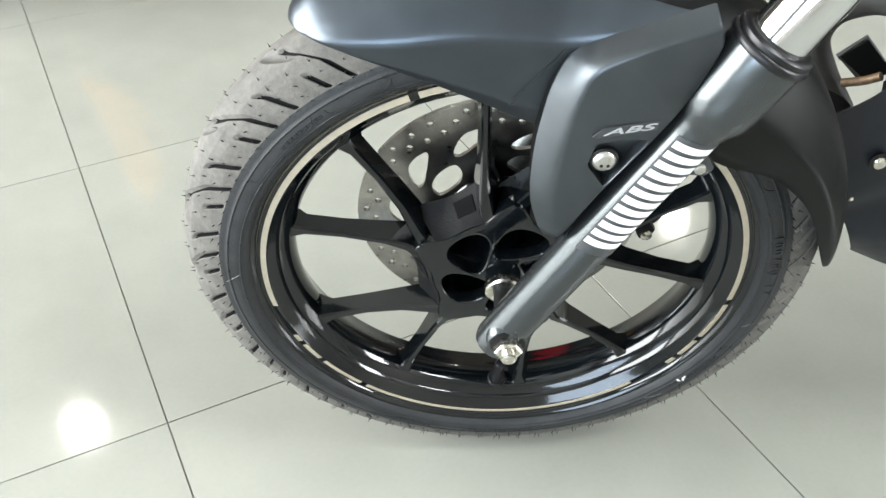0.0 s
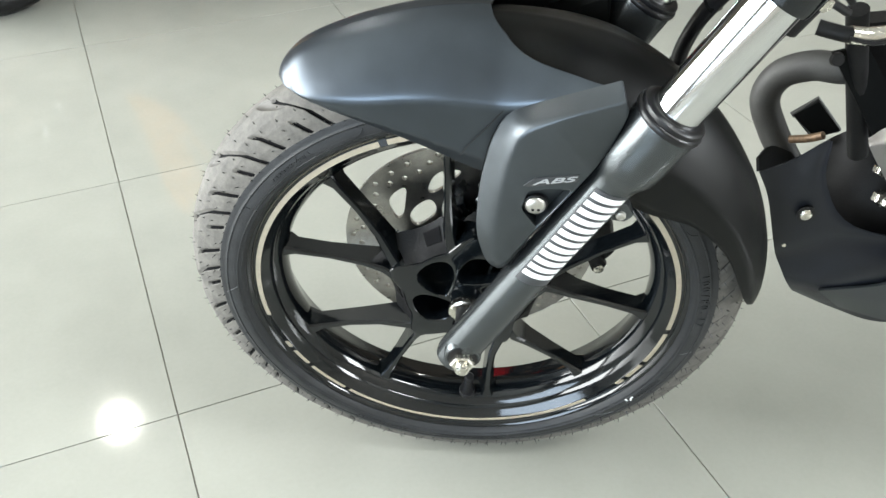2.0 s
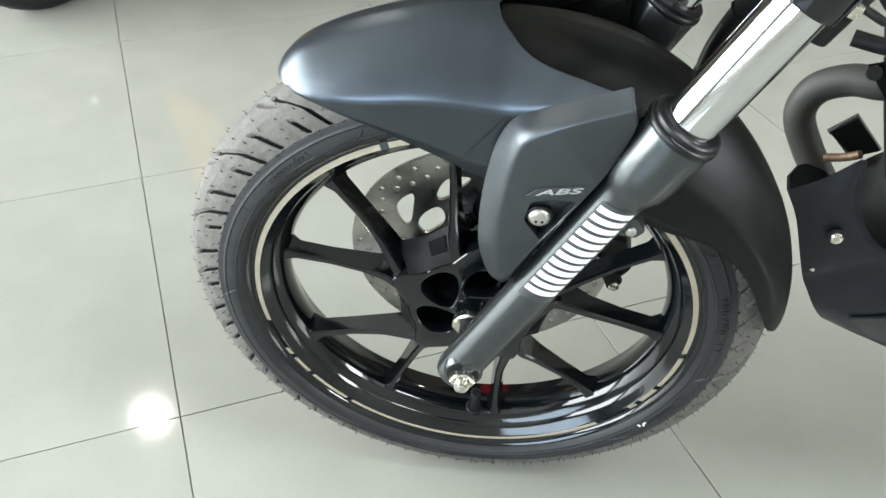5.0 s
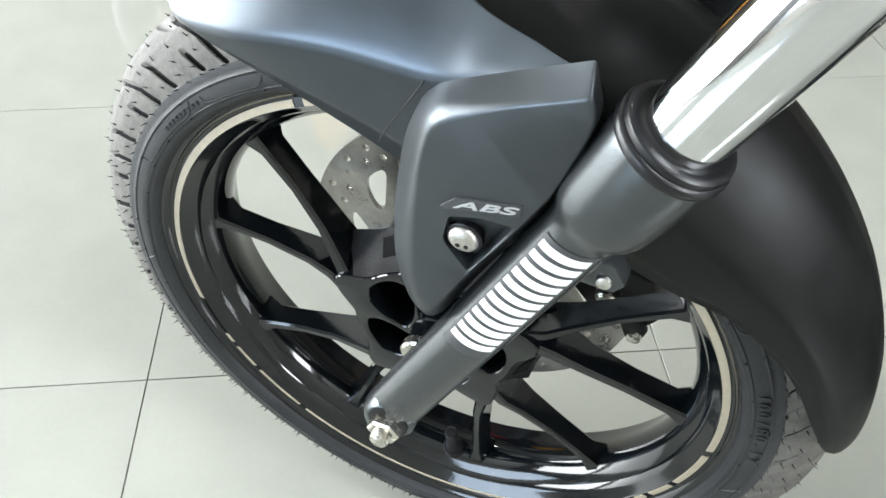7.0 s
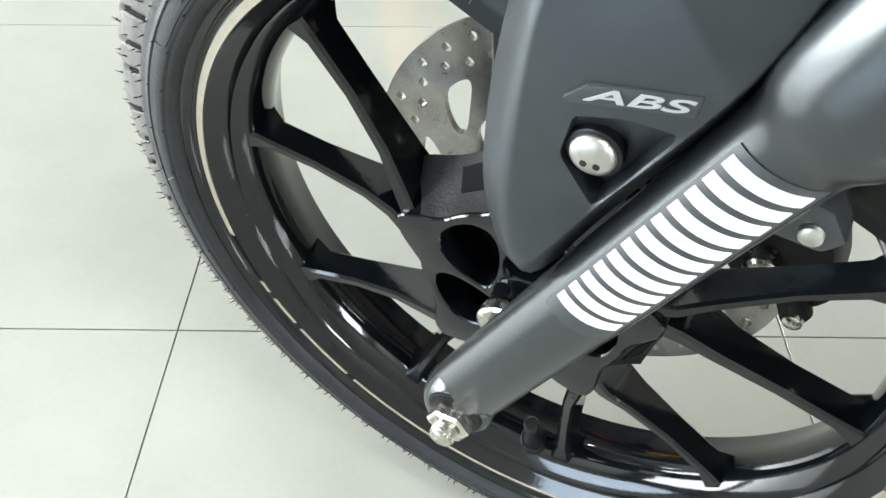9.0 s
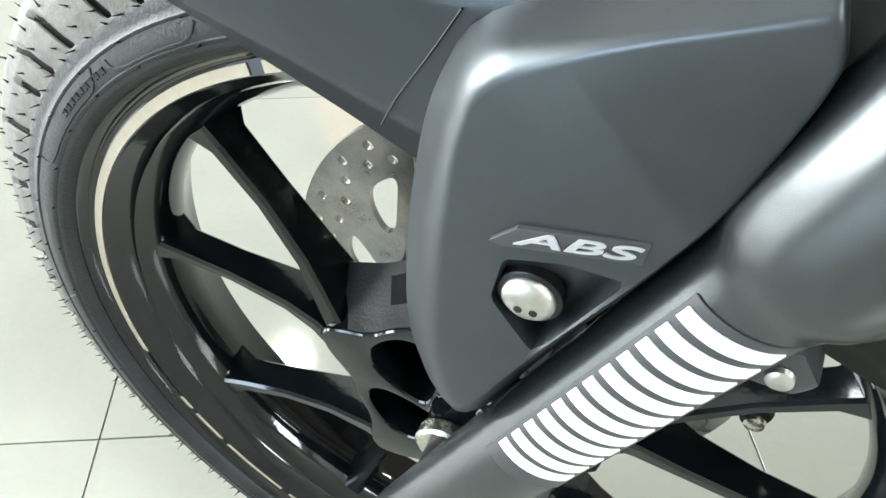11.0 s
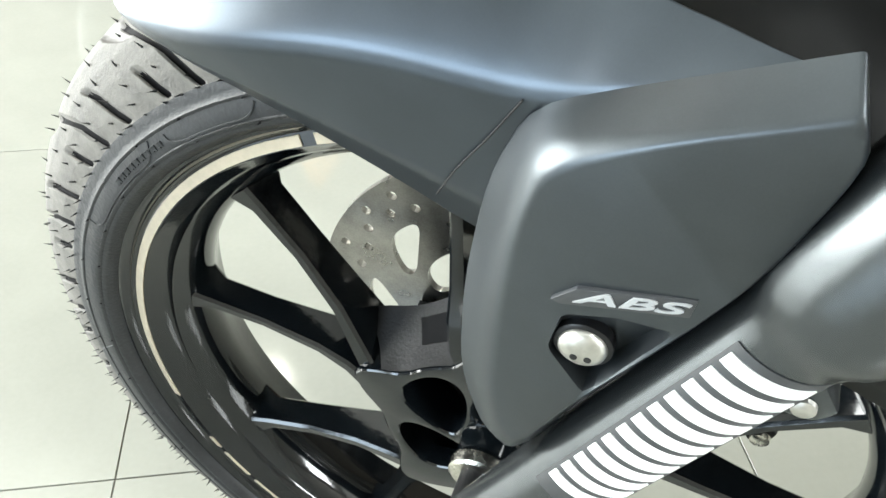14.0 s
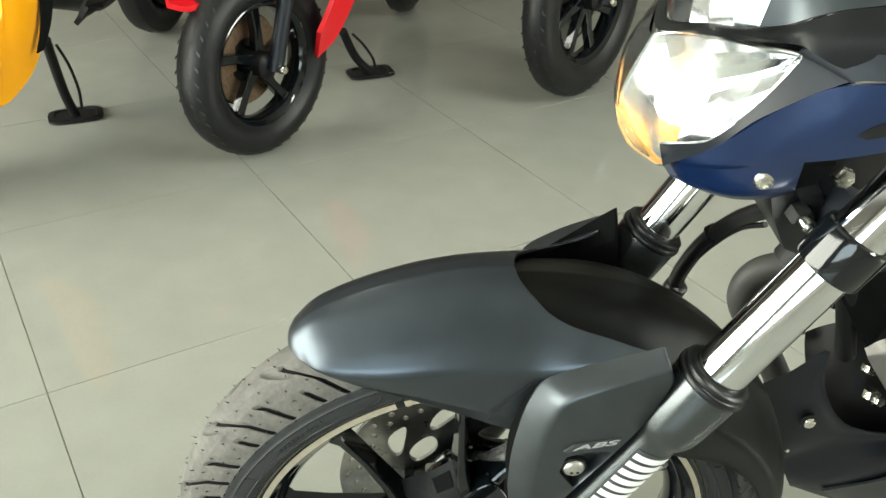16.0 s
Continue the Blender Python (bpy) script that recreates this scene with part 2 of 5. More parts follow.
def sheet(curves, across=6, along=6, thick=0.003, bm=None):
    """A smooth skin through curves of equal length, each a few points long, with real thickness."""
    rows = [smooth_path(c, along) for c in curves]
    cols = [smooth_path([r[i] for r in rows], across) for i in range(len(rows[0]))]
    own = bmesh.new()
    vs = [[own.verts.new(p) for p in col] for col in cols]
    for a, b in zip(vs, vs[1:]):
        for i in range(len(a) - 1):
            own.faces.new((a[i], a[i + 1], b[i + 1], b[i]))
    bmesh.ops.remove_doubles(own, verts=own.verts[:], dist=1e-5)
    fix(own)
    bmesh.ops.solidify(own, geom=own.faces[:], thickness=thick)
    return own


def hexagon(origin, axis, r, h):
    """A hexagon nut or bolt head with a chamfered top."""
    return lathe([(0, r), (h * 0.85, r), (h, r * 0.86)], origin, axis, n=6)


def polar(r, a):
    return r * math.cos(radians(a)), r * math.sin(radians(a))


def chaikin(points, times=2, ratio=0.25):
    P = [Vector(p) for p in points]
    for _ in range(times):
        Q = []
        for a, b in zip(P, P[1:] + P[:1]):
            Q += [a.lerp(b, ratio), a.lerp(b, 1 - ratio)]
        P = Q
    return P


def interp(table, x):
    xs = [row[0] for row in table]
    return [float(np.interp(x, xs, [row[k] for row in table])) for k in range(1, len(table[0]))]


def empty(name, m, label, category, group=""):
    ob = new(name)
    ob.empty_display_size = 0.1
    ob.matrix_world = m
    return tagged(ob, label=label, category=category, group=group)


def flat_text(body, size, mat, name, parent, m, depth=0.0003, slant=0.0, bold=0.0):
    """Writing as a thin mesh, in the x-y plane of m."""
    cu = bpy.data.curves.new(name, "FONT")
    cu.body, cu.size, cu.align_x, cu.align_y, cu.extrude, cu.shear, cu.offset = body, size, "CENTER", "CENTER", depth, slant, bold
    tmp = new(name, cu)
    me = bpy.data.meshes.new_from_object(tmp.evaluated_get(bpy.context.evaluated_depsgraph_get()))
    bpy.data.objects.remove(tmp)
    bpy.data.curves.remove(cu)
    me.materials.clear()
    me.materials.append(mat)
    me.transform(m)
    ob = new(name, me)
    ob.parent = parent
    return ob


# ---- the room ----
def slab(name, x0, x1, y0, y1, z0, z1, mat, label=""):
    bm = block(x1 - x0, y1 - y0, z1 - z0, Matrix.Translation(((x0 + x1) / 2, (y0 + y1) / 2, (z0 + z1) / 2)))
    ob = part(name, bm, mat, smooth=0)
    return tagged(ob, label=label, kind="structure")


floor = slab("floor", ROOM_X0 - 0.2, ROOM_X1 + 0.2, ROOM_Y0 - 0.2, ROOM_Y1 + 0.2, -0.06, -0.0025, GROUT, "cream glazed square floor tiles with thin grey joints")
slab("ceiling", ROOM_X0 - 0.2, ROOM_X1 + 0.2, ROOM_Y0 - 0.2, ROOM_Y1 + 0.2, ROOM_Z, ROOM_Z + 0.12, CEILING, "plain white painted ceiling")
slab("wall_north", ROOM_X0 - 0.2, ROOM_X1 + 0.2, ROOM_Y1, ROOM_Y1 + 0.2, 0, ROOM_Z, DARK_WALL, "plain brown painted wall")


def wall_with_window(name, along, at, thick, lo, hi, w0, w1, z0, z1, paint, words):
    """A wall with one wide opening, as four joined blocks."""
    bm = bmesh.new()
    for a, b, c, d in ((lo, w0, 0, ROOM_Z), (w1, hi, 0, ROOM_Z), (w0, w1, 0, z0), (w0, w1, z1, ROOM_Z)):
        if along == "x":
            m, s = Matrix.Translation(((a + b) / 2, at, (c + d) / 2)), (b - a, thick, d - c)
        else:
            m, s = Matrix.Translation((at, (a + b) / 2, (c + d) / 2)), (thick, b - a, d - c)
        t = bmesh.ops.create_cube(bm, size=1, matrix=m @ Matrix.Diagonal((*s, 1)))
    return tagged(part(name, bm, paint, smooth=0), label=words, kind="structure")


wall_with_window("wall_south", "x", ROOM_Y0 - 0.1, 0.2, ROOM_X0 - 0.2, ROOM_X1 + 0.2, -3.4, -0.9, 0.45, 1.75, WALL, "cream wall with a wide glazed opening")
# the east window is made up, as an outlet for the fill light
wall_with_window("wall_east", "y", ROOM_X1 + 0.1, 0.2, ROOM_Y0, ROOM_Y1, -2.55, 0.65, 1.35, 2.45, WALL, "cream wall with an added window, out of view")
wall_with_window("wall_west", "y", ROOM_X0 - 0.1, 0.2, ROOM_Y0, ROOM_Y1, -2.2, 1.7, 0.08, 2.32, DARK_WALL, "brown wall with a wide low window")



def glazing(name, m, width, height, panes):
    """A fixed window in its opening: aluminium frame with mullions, and clear panes."""
    root = part(name, block(width, 0.06, 0.05, m @ pose(0, 0, -height / 2 + 0.025), 0.004), FRAME)
    tagged(root, label="wide aluminium window with clear panes, out of view", kind="structure")
    part("window_frame", block(width, 0.06, 0.05, m @ pose(0, 0, height / 2 - 0.025), 0.004), FRAME, root)
    for k in range(panes + 1):
        part("mullion", block(0.05, 0.06, height - 0.1, m @ pose(-width / 2 + 0.025 + (width - 0.05) * k / panes, 0, 0), 0.004), FRAME, root)
    for k in range(panes):
        p = part("pane", block(width / panes - 0.05, 0.008, height - 0.1, m @ pose(-width / 2 + width * (k + 0.5) / panes, 0, 0)), PANE, root, smooth=0)
        p.visible_shadow = False


glazing("window_1", pose(-2.15, ROOM_Y0 - 0.1, 1.10), 2.5, 1.3, 3)
# made-up east window, goes with the fill light
glazing("window_3", pose(ROOM_X1 + 0.1, -0.95, 1.9, 0, 0, 90), 3.2, 1.1, 3)
glazing("window_2", pose(ROOM_X0 - 0.1, -0.25, 1.2, 0, 0, 90), 3.9, 2.24, 4)

for wx, wy in LAMPS:
    fixture = empty("ceiling_light", pose(wx, wy, ROOM_Z), "round white ceiling downlight, lit", "ceiling light", "ceiling lights")
    part("trim_ring", ring_lathe([(0, 0.073), (0, 0.10), (-0.012, 0.095), (-0.02, 0.073)], 40), FRAME, fixture).matrix_local = pose(0, 0, 0, 90, 0, 0)
    part("diffuser", lathe([(0, 0.072), (-0.008, 0.072)], (0, 0, 0), (0, 0, 1), 32), LED, fixture)
for wx, wy, watts in FILL_PANELS:
    fixture = empty("ceiling_fill_panel", pose(wx, wy, ROOM_Z), "added flat white rectangular fill panel on the ceiling, lit", "ceiling light", "ceiling panel lights")
    part("panel_frame", block(1.24, 0.64, 0.018, pose(0, 0, -0.009), 0.004), FRAME, fixture)
    part("panel_diffuser", block(1.17, 0.57, 0.004, pose(0, 0, -0.0205), 0.001), DIFFUSER, fixture)


# ---- the motorcycle: frame of the front wheel (x to the rear, y across, z up in the wheel's plane) ----
LEAN, AXLE = 6.52, 0.2933
LIFT = Vector((0, AXLE * math.sin(radians(LEAN)), AXLE * math.cos(radians(LEAN))))
bike = empty("motorcycle", pose(0, 0, 0, LEAN, 0, 0), "matte graphite and blue naked motorcycle leaning on its side stand", "motorcycle")


def on_bike(name, bm, mat, label="", smooth=40):
    return part(name, bm, mat, bike, label, smooth, offset=LIFT)


# front wheel: rim
RIM = [(-0.0335, 0.2325), (-0.0358, 0.2305), (-0.0358, 0.2275), (-0.0338, 0.2250), (-0.0314, 0.2238), (-0.0304, 0.2218), (-0.0320, 0.2152),
       (-0.0306, 0.2140), (-0.0258, 0.2085), (-0.0225, 0.2055), (-0.0200, 0.2045), (-0.0150, 0.1985), (-0.0080, 0.1945), (0.0, 0.1930),
       (0.0080, 0.1935), (0.0150, 0.1962), (0.0220, 0.1995), (0.0300, 0.2034), (0.0352, 0.2056), (0.0376, 0.2068), (0.0384, 0.2090), (0.0372, 0.2130), (0.0362, 0.2250),
       (0.0358, 0.2275), (0.0358, 0.2305), (0.0335, 0.2325), (0.0300, 0.2250), (0.0120, 0.2120), (-0.0120, 0.2120), (-0.0300, 0.2250)]
wheel = on_bike("front_wheel", ring_lathe(RIM, 160), GLOSS, "gloss black ten-spoke alloy wheel with cream rim tape", smooth=28)

# cream rim tape: long arcs and dashes, three times round
for k in range(3):
    for a0, a1 in ((111.5, 190.6), (203.0, 205.6), (207.6, 214.2), (216.2, 229.4)):
        prof = [(-0.0312, 0.2210), (-0.0325, 0.2159), (-0.0316, 0.2158), (-0.0304, 0.2209)]
        part("rim_tape", ring_lathe(prof, max(3, int((a1 - a0) / 2.5)), a0=a0 + 120 * k, a1=a1 + 120 * k), TAPE, wheel, "cream reflective rim tape")

# tyre: fine tread with real grooves, then the sidewalls
PROFILE = [(0.0, 0.2928), (0.008, 0.2920), (0.016, 0.2888), (0.0235, 0.2825), (0.0295, 0.2745), (0.0340, 0.2655), (0.0370, 0.2562)]


def arc_profile(n):
    """Even steps over the tread, from edge to edge: (y, r) and the share of the half width."""
    pts = [(-y, r) for y, r in reversed(PROFILE)] + PROFILE[1:]
    s = [0.0]
    for a, b in zip(pts, pts[1:]):
        s.append(s[-1] + math.dist(a, b))
    out = []
    for i in range(n):
        q = s[-1] * i / (n - 1)
        out.append((float(np.interp(q, s, [p[0] for p in pts])), float(np.interp(q, s, [p[1] for p in pts])), 2 * i / (n - 1) - 1))
    return out


def tread():
    """The tread band as a fine grid, its slanted grooves pressed in."""
    na, nc, pitch = 1440, 101, 18.0
    prof = arc_profile(nc)
    ang = np.arange(na) * 360.0 / na
    verts = np.zeros((na, nc, 3))
    deep, scoop = np.zeros((na, nc)), np.zeros((na, nc))
    for c, (y, r, s) in enumerate(prof):
        a = abs(s)
        # the grid runs with the slant of the grooves
        lie = np.radians(ang - 9.0 * (a - 0.95) - 6.0 * (min(a, 0.6) - 0.6))
        ph = (ang + (9.0 if s > 0 else 0.0)) % pitch
        d = np.zeros(na)
        for centre, lo, hi, half in ((9.75, 0.14, 0.985, 0.625), (14.5, 0.64, 0.97, 0.5), (4.0, 0.46, 0.98, 0.5)):
            if lo < a < hi:
                end = min(1.0, (a - lo) / 0.045, (hi - a) / 0.03)
                d = np.maximum(d, np.clip((half * (0.5 + 0.5 * end) + 0.125 - np.abs(ph - centre)) / 0.25, 0, 1) * min(1, end * 1.6))
        # shallow bowl where the long groove begins
        bowl = np.clip(1 - ((ph - 11.3) / 2.3) ** 2 - ((a - 0.22) / 0.20) ** 2, 0, 1) ** 0.7
        deep[:, c] = d
        rr = r - 0.0045 * d - 0.0030 * bowl * (1 - d)
        scoop[:, c] = bowl
        yy = y * (1 - 0.05 * d * a)
        verts[:, c, 0], verts[:, c, 1], verts[:, c, 2] = rr * np.cos(lie), yy, rr * np.sin(lie)
    idx = np.arange(na * nc).reshape(na, nc)
    nxt = np.roll(idx, -1, axis=0)
    quads = np.stack([idx[:, :-1], idx[:, 1:], nxt[:, 1:], nxt[:, :-1]], axis=-1).reshape(-1, 4)
    me = bpy.data.meshes.new("tread")
    me.from_pydata(verts.reshape(-1, 3).tolist(), [], quads.tolist())
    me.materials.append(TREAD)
    me.materials.append(RECESS_BLACK)
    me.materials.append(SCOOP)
    # pressed-in faces turn near-black, the grooves' shade given as colour
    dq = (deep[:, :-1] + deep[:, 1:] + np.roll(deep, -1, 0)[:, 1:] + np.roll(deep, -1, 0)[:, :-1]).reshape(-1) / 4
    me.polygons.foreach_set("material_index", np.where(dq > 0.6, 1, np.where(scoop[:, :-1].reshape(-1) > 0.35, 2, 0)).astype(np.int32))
    me.shade_smooth()
    me.update()
    ob = new("tread", me)
    ob.parent = wheel
    return tagged(ob, label="dusty grey-brown tread with slanted dark grooves")


tread()
SIDE = [(-0.0371, 0.2564), (-0.0376, 0.2554), (-0.0386, 0.2522), (-0.0395, 0.2494), (-0.0401, 0.2491), (-0.0403, 0.2481), (-0.0399, 0.2476), (-0.0411, 0.2440), (-0.0419, 0.2404), (-0.0419, 0.2382),
        (-0.0427, 0.2378), (-0.0426, 0.2366), (-0.0416, 0.2358), (-0.0416, 0.2340), (-0.0408, 0.2330), (-0.0385, 0.2312), (-0.0358, 0.2290), (-0.030, 0.2290)]


def side_y(r):
    """How far out the sidewall stands at a radius."""
    return float(np.interp(r, [q for _, q in SIDE[::-1]], [y for y, _ in SIDE[::-1]]))


for sign in (1, -1):
    prof = [(y * sign, r) for y, r in SIDE]
    inner = [((y + 0.004) * sign, r - 0.001) for y, r in SIDE]
    part("tyre_sidewall", ring_lathe(prof + inner[::-1], 160), RUBBER, wheel, "black rubber sidewall with moulded ridges", smooth=50)


def nubs():
    """Moulding hairs that stand off the new tyre."""
    rng = random.Random(4)
    bm = bmesh.new()
    rows = [(-0.0368, 0.2565, 3.0), (-0.0350, 0.2625, 4.5), (-0.0318, 0.2705, 4.5), (-0.0262, 0.2793, 4.5), (-0.0180, 0.2873, 6.0), (-0.006, 0.2924, 6.0), (0.006, 0.2924, 6.0),
            (0.018, 0.2873, 6.0), (0.0318, 0.2705, 4.5), (-0.0403, 0.2486, 9.0), (-0.0427, 0.2372, 9.0)]
    for k, (y, r, step) in enumerate(rows):
        a = rng.uniform(0, step)
        while a < 360:
            ar = radians(a + rng.uniform(-0.4, 0.4))
            out = Vector((math.cos(ar), 0, math.sin(ar)))
            tang = Vector((-math.sin(ar), 0, math.cos(ar)))
            base = out * (r - 0.0005) + Vector((0, y, 0))
            lengthy = rng.uniform(0.0032, 0.0062) * (0.5 if k > 8 else 1)
            face = (out * max(0.2, (r - 0.235) / 0.06) + Vector((0, y / 0.04, 0)) * (1.2 - (r - 0.235) / 0.06)).normalized()
            tip = base + (face + tang * rng.uniform(-0.7, 0.3) + Vector((0, rng.uniform(-0.6, 0.2), 0))).normalized() * lengthy
            d, u, v = frame_of(tip - base)
            vs = [bm.verts.new(base + (u * math.cos(q) + v * math.sin(q)) * 0.0007) for q in (0, 2.09, 4.19)]
            t = bm.verts.new(tip)
            for i in range(3):
                bm.faces.new((vs[i], vs[(i + 1) % 3], t))
            a += step
    part("moulding_hair", fix(bm), SEAL, wheel, "thin rubber moulding hairs", smooth=0, kind="stuff")


nubs()


def ring_text(body, r, a_mid, size, y, name, label, flip=False):
    """Raised letters round the sidewall, each turned to follow the rim."""
    width = size * 0.72
    n = len(body)
    meshes = bmesh.new()
    for i, ch in enumerate(body):
        if ch == " ":
            continue
        off = (i - (n - 1) / 2) * width / r * 57.3
        a = a_mid + off if flip else a_mid - off
        cu = bpy.data.curves.new("glyph", "FONT")
        cu.body, cu.size, cu.align_x, cu.align_y, cu.extrude = ch, size, "CENTER", "CENTER", 0.0006
        ob = new("glyph", cu)
        me = bpy.data.meshes.new_from_object(ob.evaluated_get(bpy.context.evaluated_depsgraph_get()))
        bpy.data.objects.remove(ob)
        x, z = polar(r, a)
        me.transform(Matrix.Translation((x, y, z)) @ pose(0, 0, 0, 90, 0, 0) @ pose(0, 0, 0, 0, 0, a + 90 if flip else a - 90))
        meshes.from_mesh(me)
        bpy.data.meshes.remove(me)
    part(name, meshes, RUBBER, wheel, label, smooth=0)


ring_text("100/80-17", 0.2428, 6.0, 0.0125, side_y(0.2428) - 0.0002, "size_mark", "raised black tyre size lettering", flip=False)

# raised outlines of the moulded fields on the sidewall
def ridge(rows):
    """A fine raised line on the sidewall through (angle, radius) points."""
    pts = []
    for a, r in rows:
        x, z = polar(r, a)
        pts.append((x, side_y(r) - 0.0001, z))
    return pts


for a0, a1, r0, r1 in ((112, 126, 0.2392, 0.2455), (129, 149, 0.2392, 0.2470), (238, 256, 0.2395, 0.2462), (262, 282, 0.2395, 0.2462), (28, 44, 0.2392, 0.2465), (320, 338, 0.2392, 0.2465)):
    outline = bmesh.new()
    tube(ridge([(a0, r1), (a0 + 1, r0 + 0.002), (a0 + 2.5, r0)] + [(a0 + (a1 - a0) * f, r0) for f in (0.3, 0.5, 0.7)] + [(a1 - 2.5, r0), (a1 - 0.6, r0 + 0.002), (a1, r1)]), 0.0006, 5, 3, bm=outline)
    part("moulded_outline", outline, RUBBER, wheel)
# raised plain bars where the small print of the sidewall cannot be read
for a_mid, n in ((133, 9), (246, 12), (272, 13), (329, 8)):
    small_print = bmesh.new()
    for i in range(n):
        for da, r0, r1 in ((0.0, 0.2412, 0.2442), (0.45, 0.2412, 0.2418), (0.45, 0.2436, 0.2442)):
            a = a_mid + (i - n / 2) * 1.3 + da
            y = side_y((r0 + r1) / 2)
            ring_lathe([(y - 0.0006, r0), (y - 0.0006, r1), (y + 0.0006, r1), (y + 0.0006, r0)], 1, a0=a - 0.16, a1=a + 0.16 + (0.2 if da else 0), bm=small_print)
    part("small_print", small_print, RUBBER, wheel, "row of small raised bars", smooth=0)
# scuffs across the sidewall
for a0, a1, r0, r1 in ((176.5, 179.5, 0.2390, 0.2525), (311.0, 316.0, 0.2380, 0.2500), (345.5, 346.5, 0.2395, 0.2520)):
    part("scuff", tube(ridge([(a0 + (a1 - a0) * f, r0 + (r1 - r0) * f) for f in (0, 0.3, 0.6, 1)]), 0.0003, 5, 3), SCUFF, wheel, "thin pale scuff line")
# chalk mark of the factory check
for da, r in ((0, 0.2372), (1.6, 0.2388), (0.8, 0.2408)):
    x, z = polar(r, 322.0 + da)
    part("chalk_mark", block(0.0042, 0.0008, 0.0022, Matrix.Translation((x, side_y(r) - 0.0006, z)) @ pose(0, 0, 0, 0, 40 + 50 * da, 0), 0.0004), DECAL, wheel, "white chalk mark on the sidewall")

# spokes: five pairs that merge and meet the pierced hub plate
for k in range(5):
    q = 72 * k
    pb = [polar(0.1970, 168.5 + q), polar(0.184, 168.3 + q), polar(0.150, 167.0 + q), polar(0.112, 164.3 + q), polar(0.092, 162.5 + q), polar(0.074, 165.0 + q), polar(0.058, 172.0 + q)]
    wide = [0.024, 0.0135, 0.0115, 0.0125, 0.0150, 0.0190, 0.0190]
    if k == 4:
        # the upright spoke runs straight down into the hub
        pb = [(-0.0215, 0.196), (-0.0205, 0.184), (-0.0197, 0.150), (-0.0195, 0.112), (-0.0190, 0.092), (-0.0165, 0.074), (-0.0110, 0.056)]
        wide = [0.024, 0.0125, 0.0110, 0.0125, 0.0165, 0.0210, 0.0210]
    part("spoke", bar(pb, wide, [-0.012, -0.010, -0.011, -0.016, -0.021, -0.0252, -0.0262],
                      [0.014, 0.009, 0.008, 0.008, 0.009, 0.012, 0.014], 0.0018, 0.6), GLOSS, wheel, smooth=24)
    pa = [polar(0.1970, 134.0 + q), polar(0.184, 134.5 + q), polar(0.150, 136.8 + q), polar(0.115, 141.5 + q), polar(0.092, 149.0 + q), polar(0.076, 156.5 + q), polar(0.060, 163.0 + q)]
    part("spoke", bar(pa, [0.026, 0.0150, 0.0130, 0.0140, 0.0175, 0.0200, 0.0200], [-0.013, -0.011, -0.012, -0.016, -0.0205, -0.0250, -0.0260],
                      [0.015, 0.009, 0.008, 0.008, 0.010, 0.012, 0.014], 0.0018, 0.6), GLOSS, wheel, smooth=24)


def hub_plate():
    """The front plate of the hub: five rounded three-cornered holes, wider where the spokes come in."""
    table = [(112, 0.0650), (134, 0.0655), (141, 0.0690), (147, 0.0765), (153, 0.0845), (158, 0.0865), (165, 0.0800), (172, 0.0720), (178, 0.0665), (184, 0.0650)]
    bm = bmesh.new()

    def loop(pts):
        vs = [bm.verts.new((x, -0.0272, z)) for x, z in pts]
        return [bm.edges.new((vs[i], vs[(i + 1) % len(vs)])) for i in range(len(vs))]

    edges = loop([polar(interp(table, 112 + a % 72)[0], 112 + a) for a in (360 * i / 150 for i in range(150))])
    for k in range(5):
        q = 72 * k
        tri = [polar(0.0590, 152 + q), polar(0.0600, 136 + q), polar(0.0585, 119 + q), polar(0.0500, 108.5 + q), polar(0.0330, 112 + q), polar(0.0185, 148 + q), polar(0.0225, 190 + q), polar(0.0480, 166 + q)]
        sm = chaikin([(x, 0, z) for x, z in tri], 2)
        edges += loop([(p.x, p.z) for p in sm])
    edges += loop([polar(0.0120, 360 * i / 30) for i in range(30)])
    bmesh.ops.triangle_fill(bm, use_beauty=True, edges=edges)
    ext = bmesh.ops.extrude_face_region(bm, geom=bm.faces[:])
    moved = [g for g in ext["geom"] if isinstance(g, bmesh.types.BMVert)]
    bmesh.ops.translate(bm, verts=moved, vec=(0, 0.014, 0))
    fix(bm)
    flat = [e for e in bm.edges if len(e.link_faces) == 2 and e.calc_face_angle() > 1.2 and all(v.co.y < -0.02 for v in e.verts)]
    bmesh.ops.bevel(bm, geom=flat, offset=0.0024, segments=3, affect="EDGES", profile=0.55)
    return bm


part("hub_plate", hub_plate(), GLOSS, wheel, "pierced gloss black hub plate", smooth=30)
part("hub_drum", ring_lathe([(-0.0140, 0.0600), (-0.0140, 0.0635), (0.0300, 0.0600), (0.0380, 0.0560), (0.0380, 0.0300), (0.0280, 0.0300), (0.0280, 0.0560)], 100), GLOSS, wheel)


def on_web(a, u, lift=0.0):
    """A point of the slanting wall between two spokes, from the plate's edge (u 0) to its back edge (u 1)."""
    front = interp([(100, 0.066), (134, 0.0660), (141, 0.0695), (147, 0.0765)], a)[0]
    back = interp([(100, 0.0950), (107, 0.0890), (115, 0.0850), (123, 0.0835), (131, 0.0860), (140, 0.0930), (147, 0.0990)], a)[0]
    r = front + (back - front) * u ** 1.3 + lift
    x, z = polar(r, a)
    return x, -0.0255 + 0.0300 * u - lift * 0.5, z


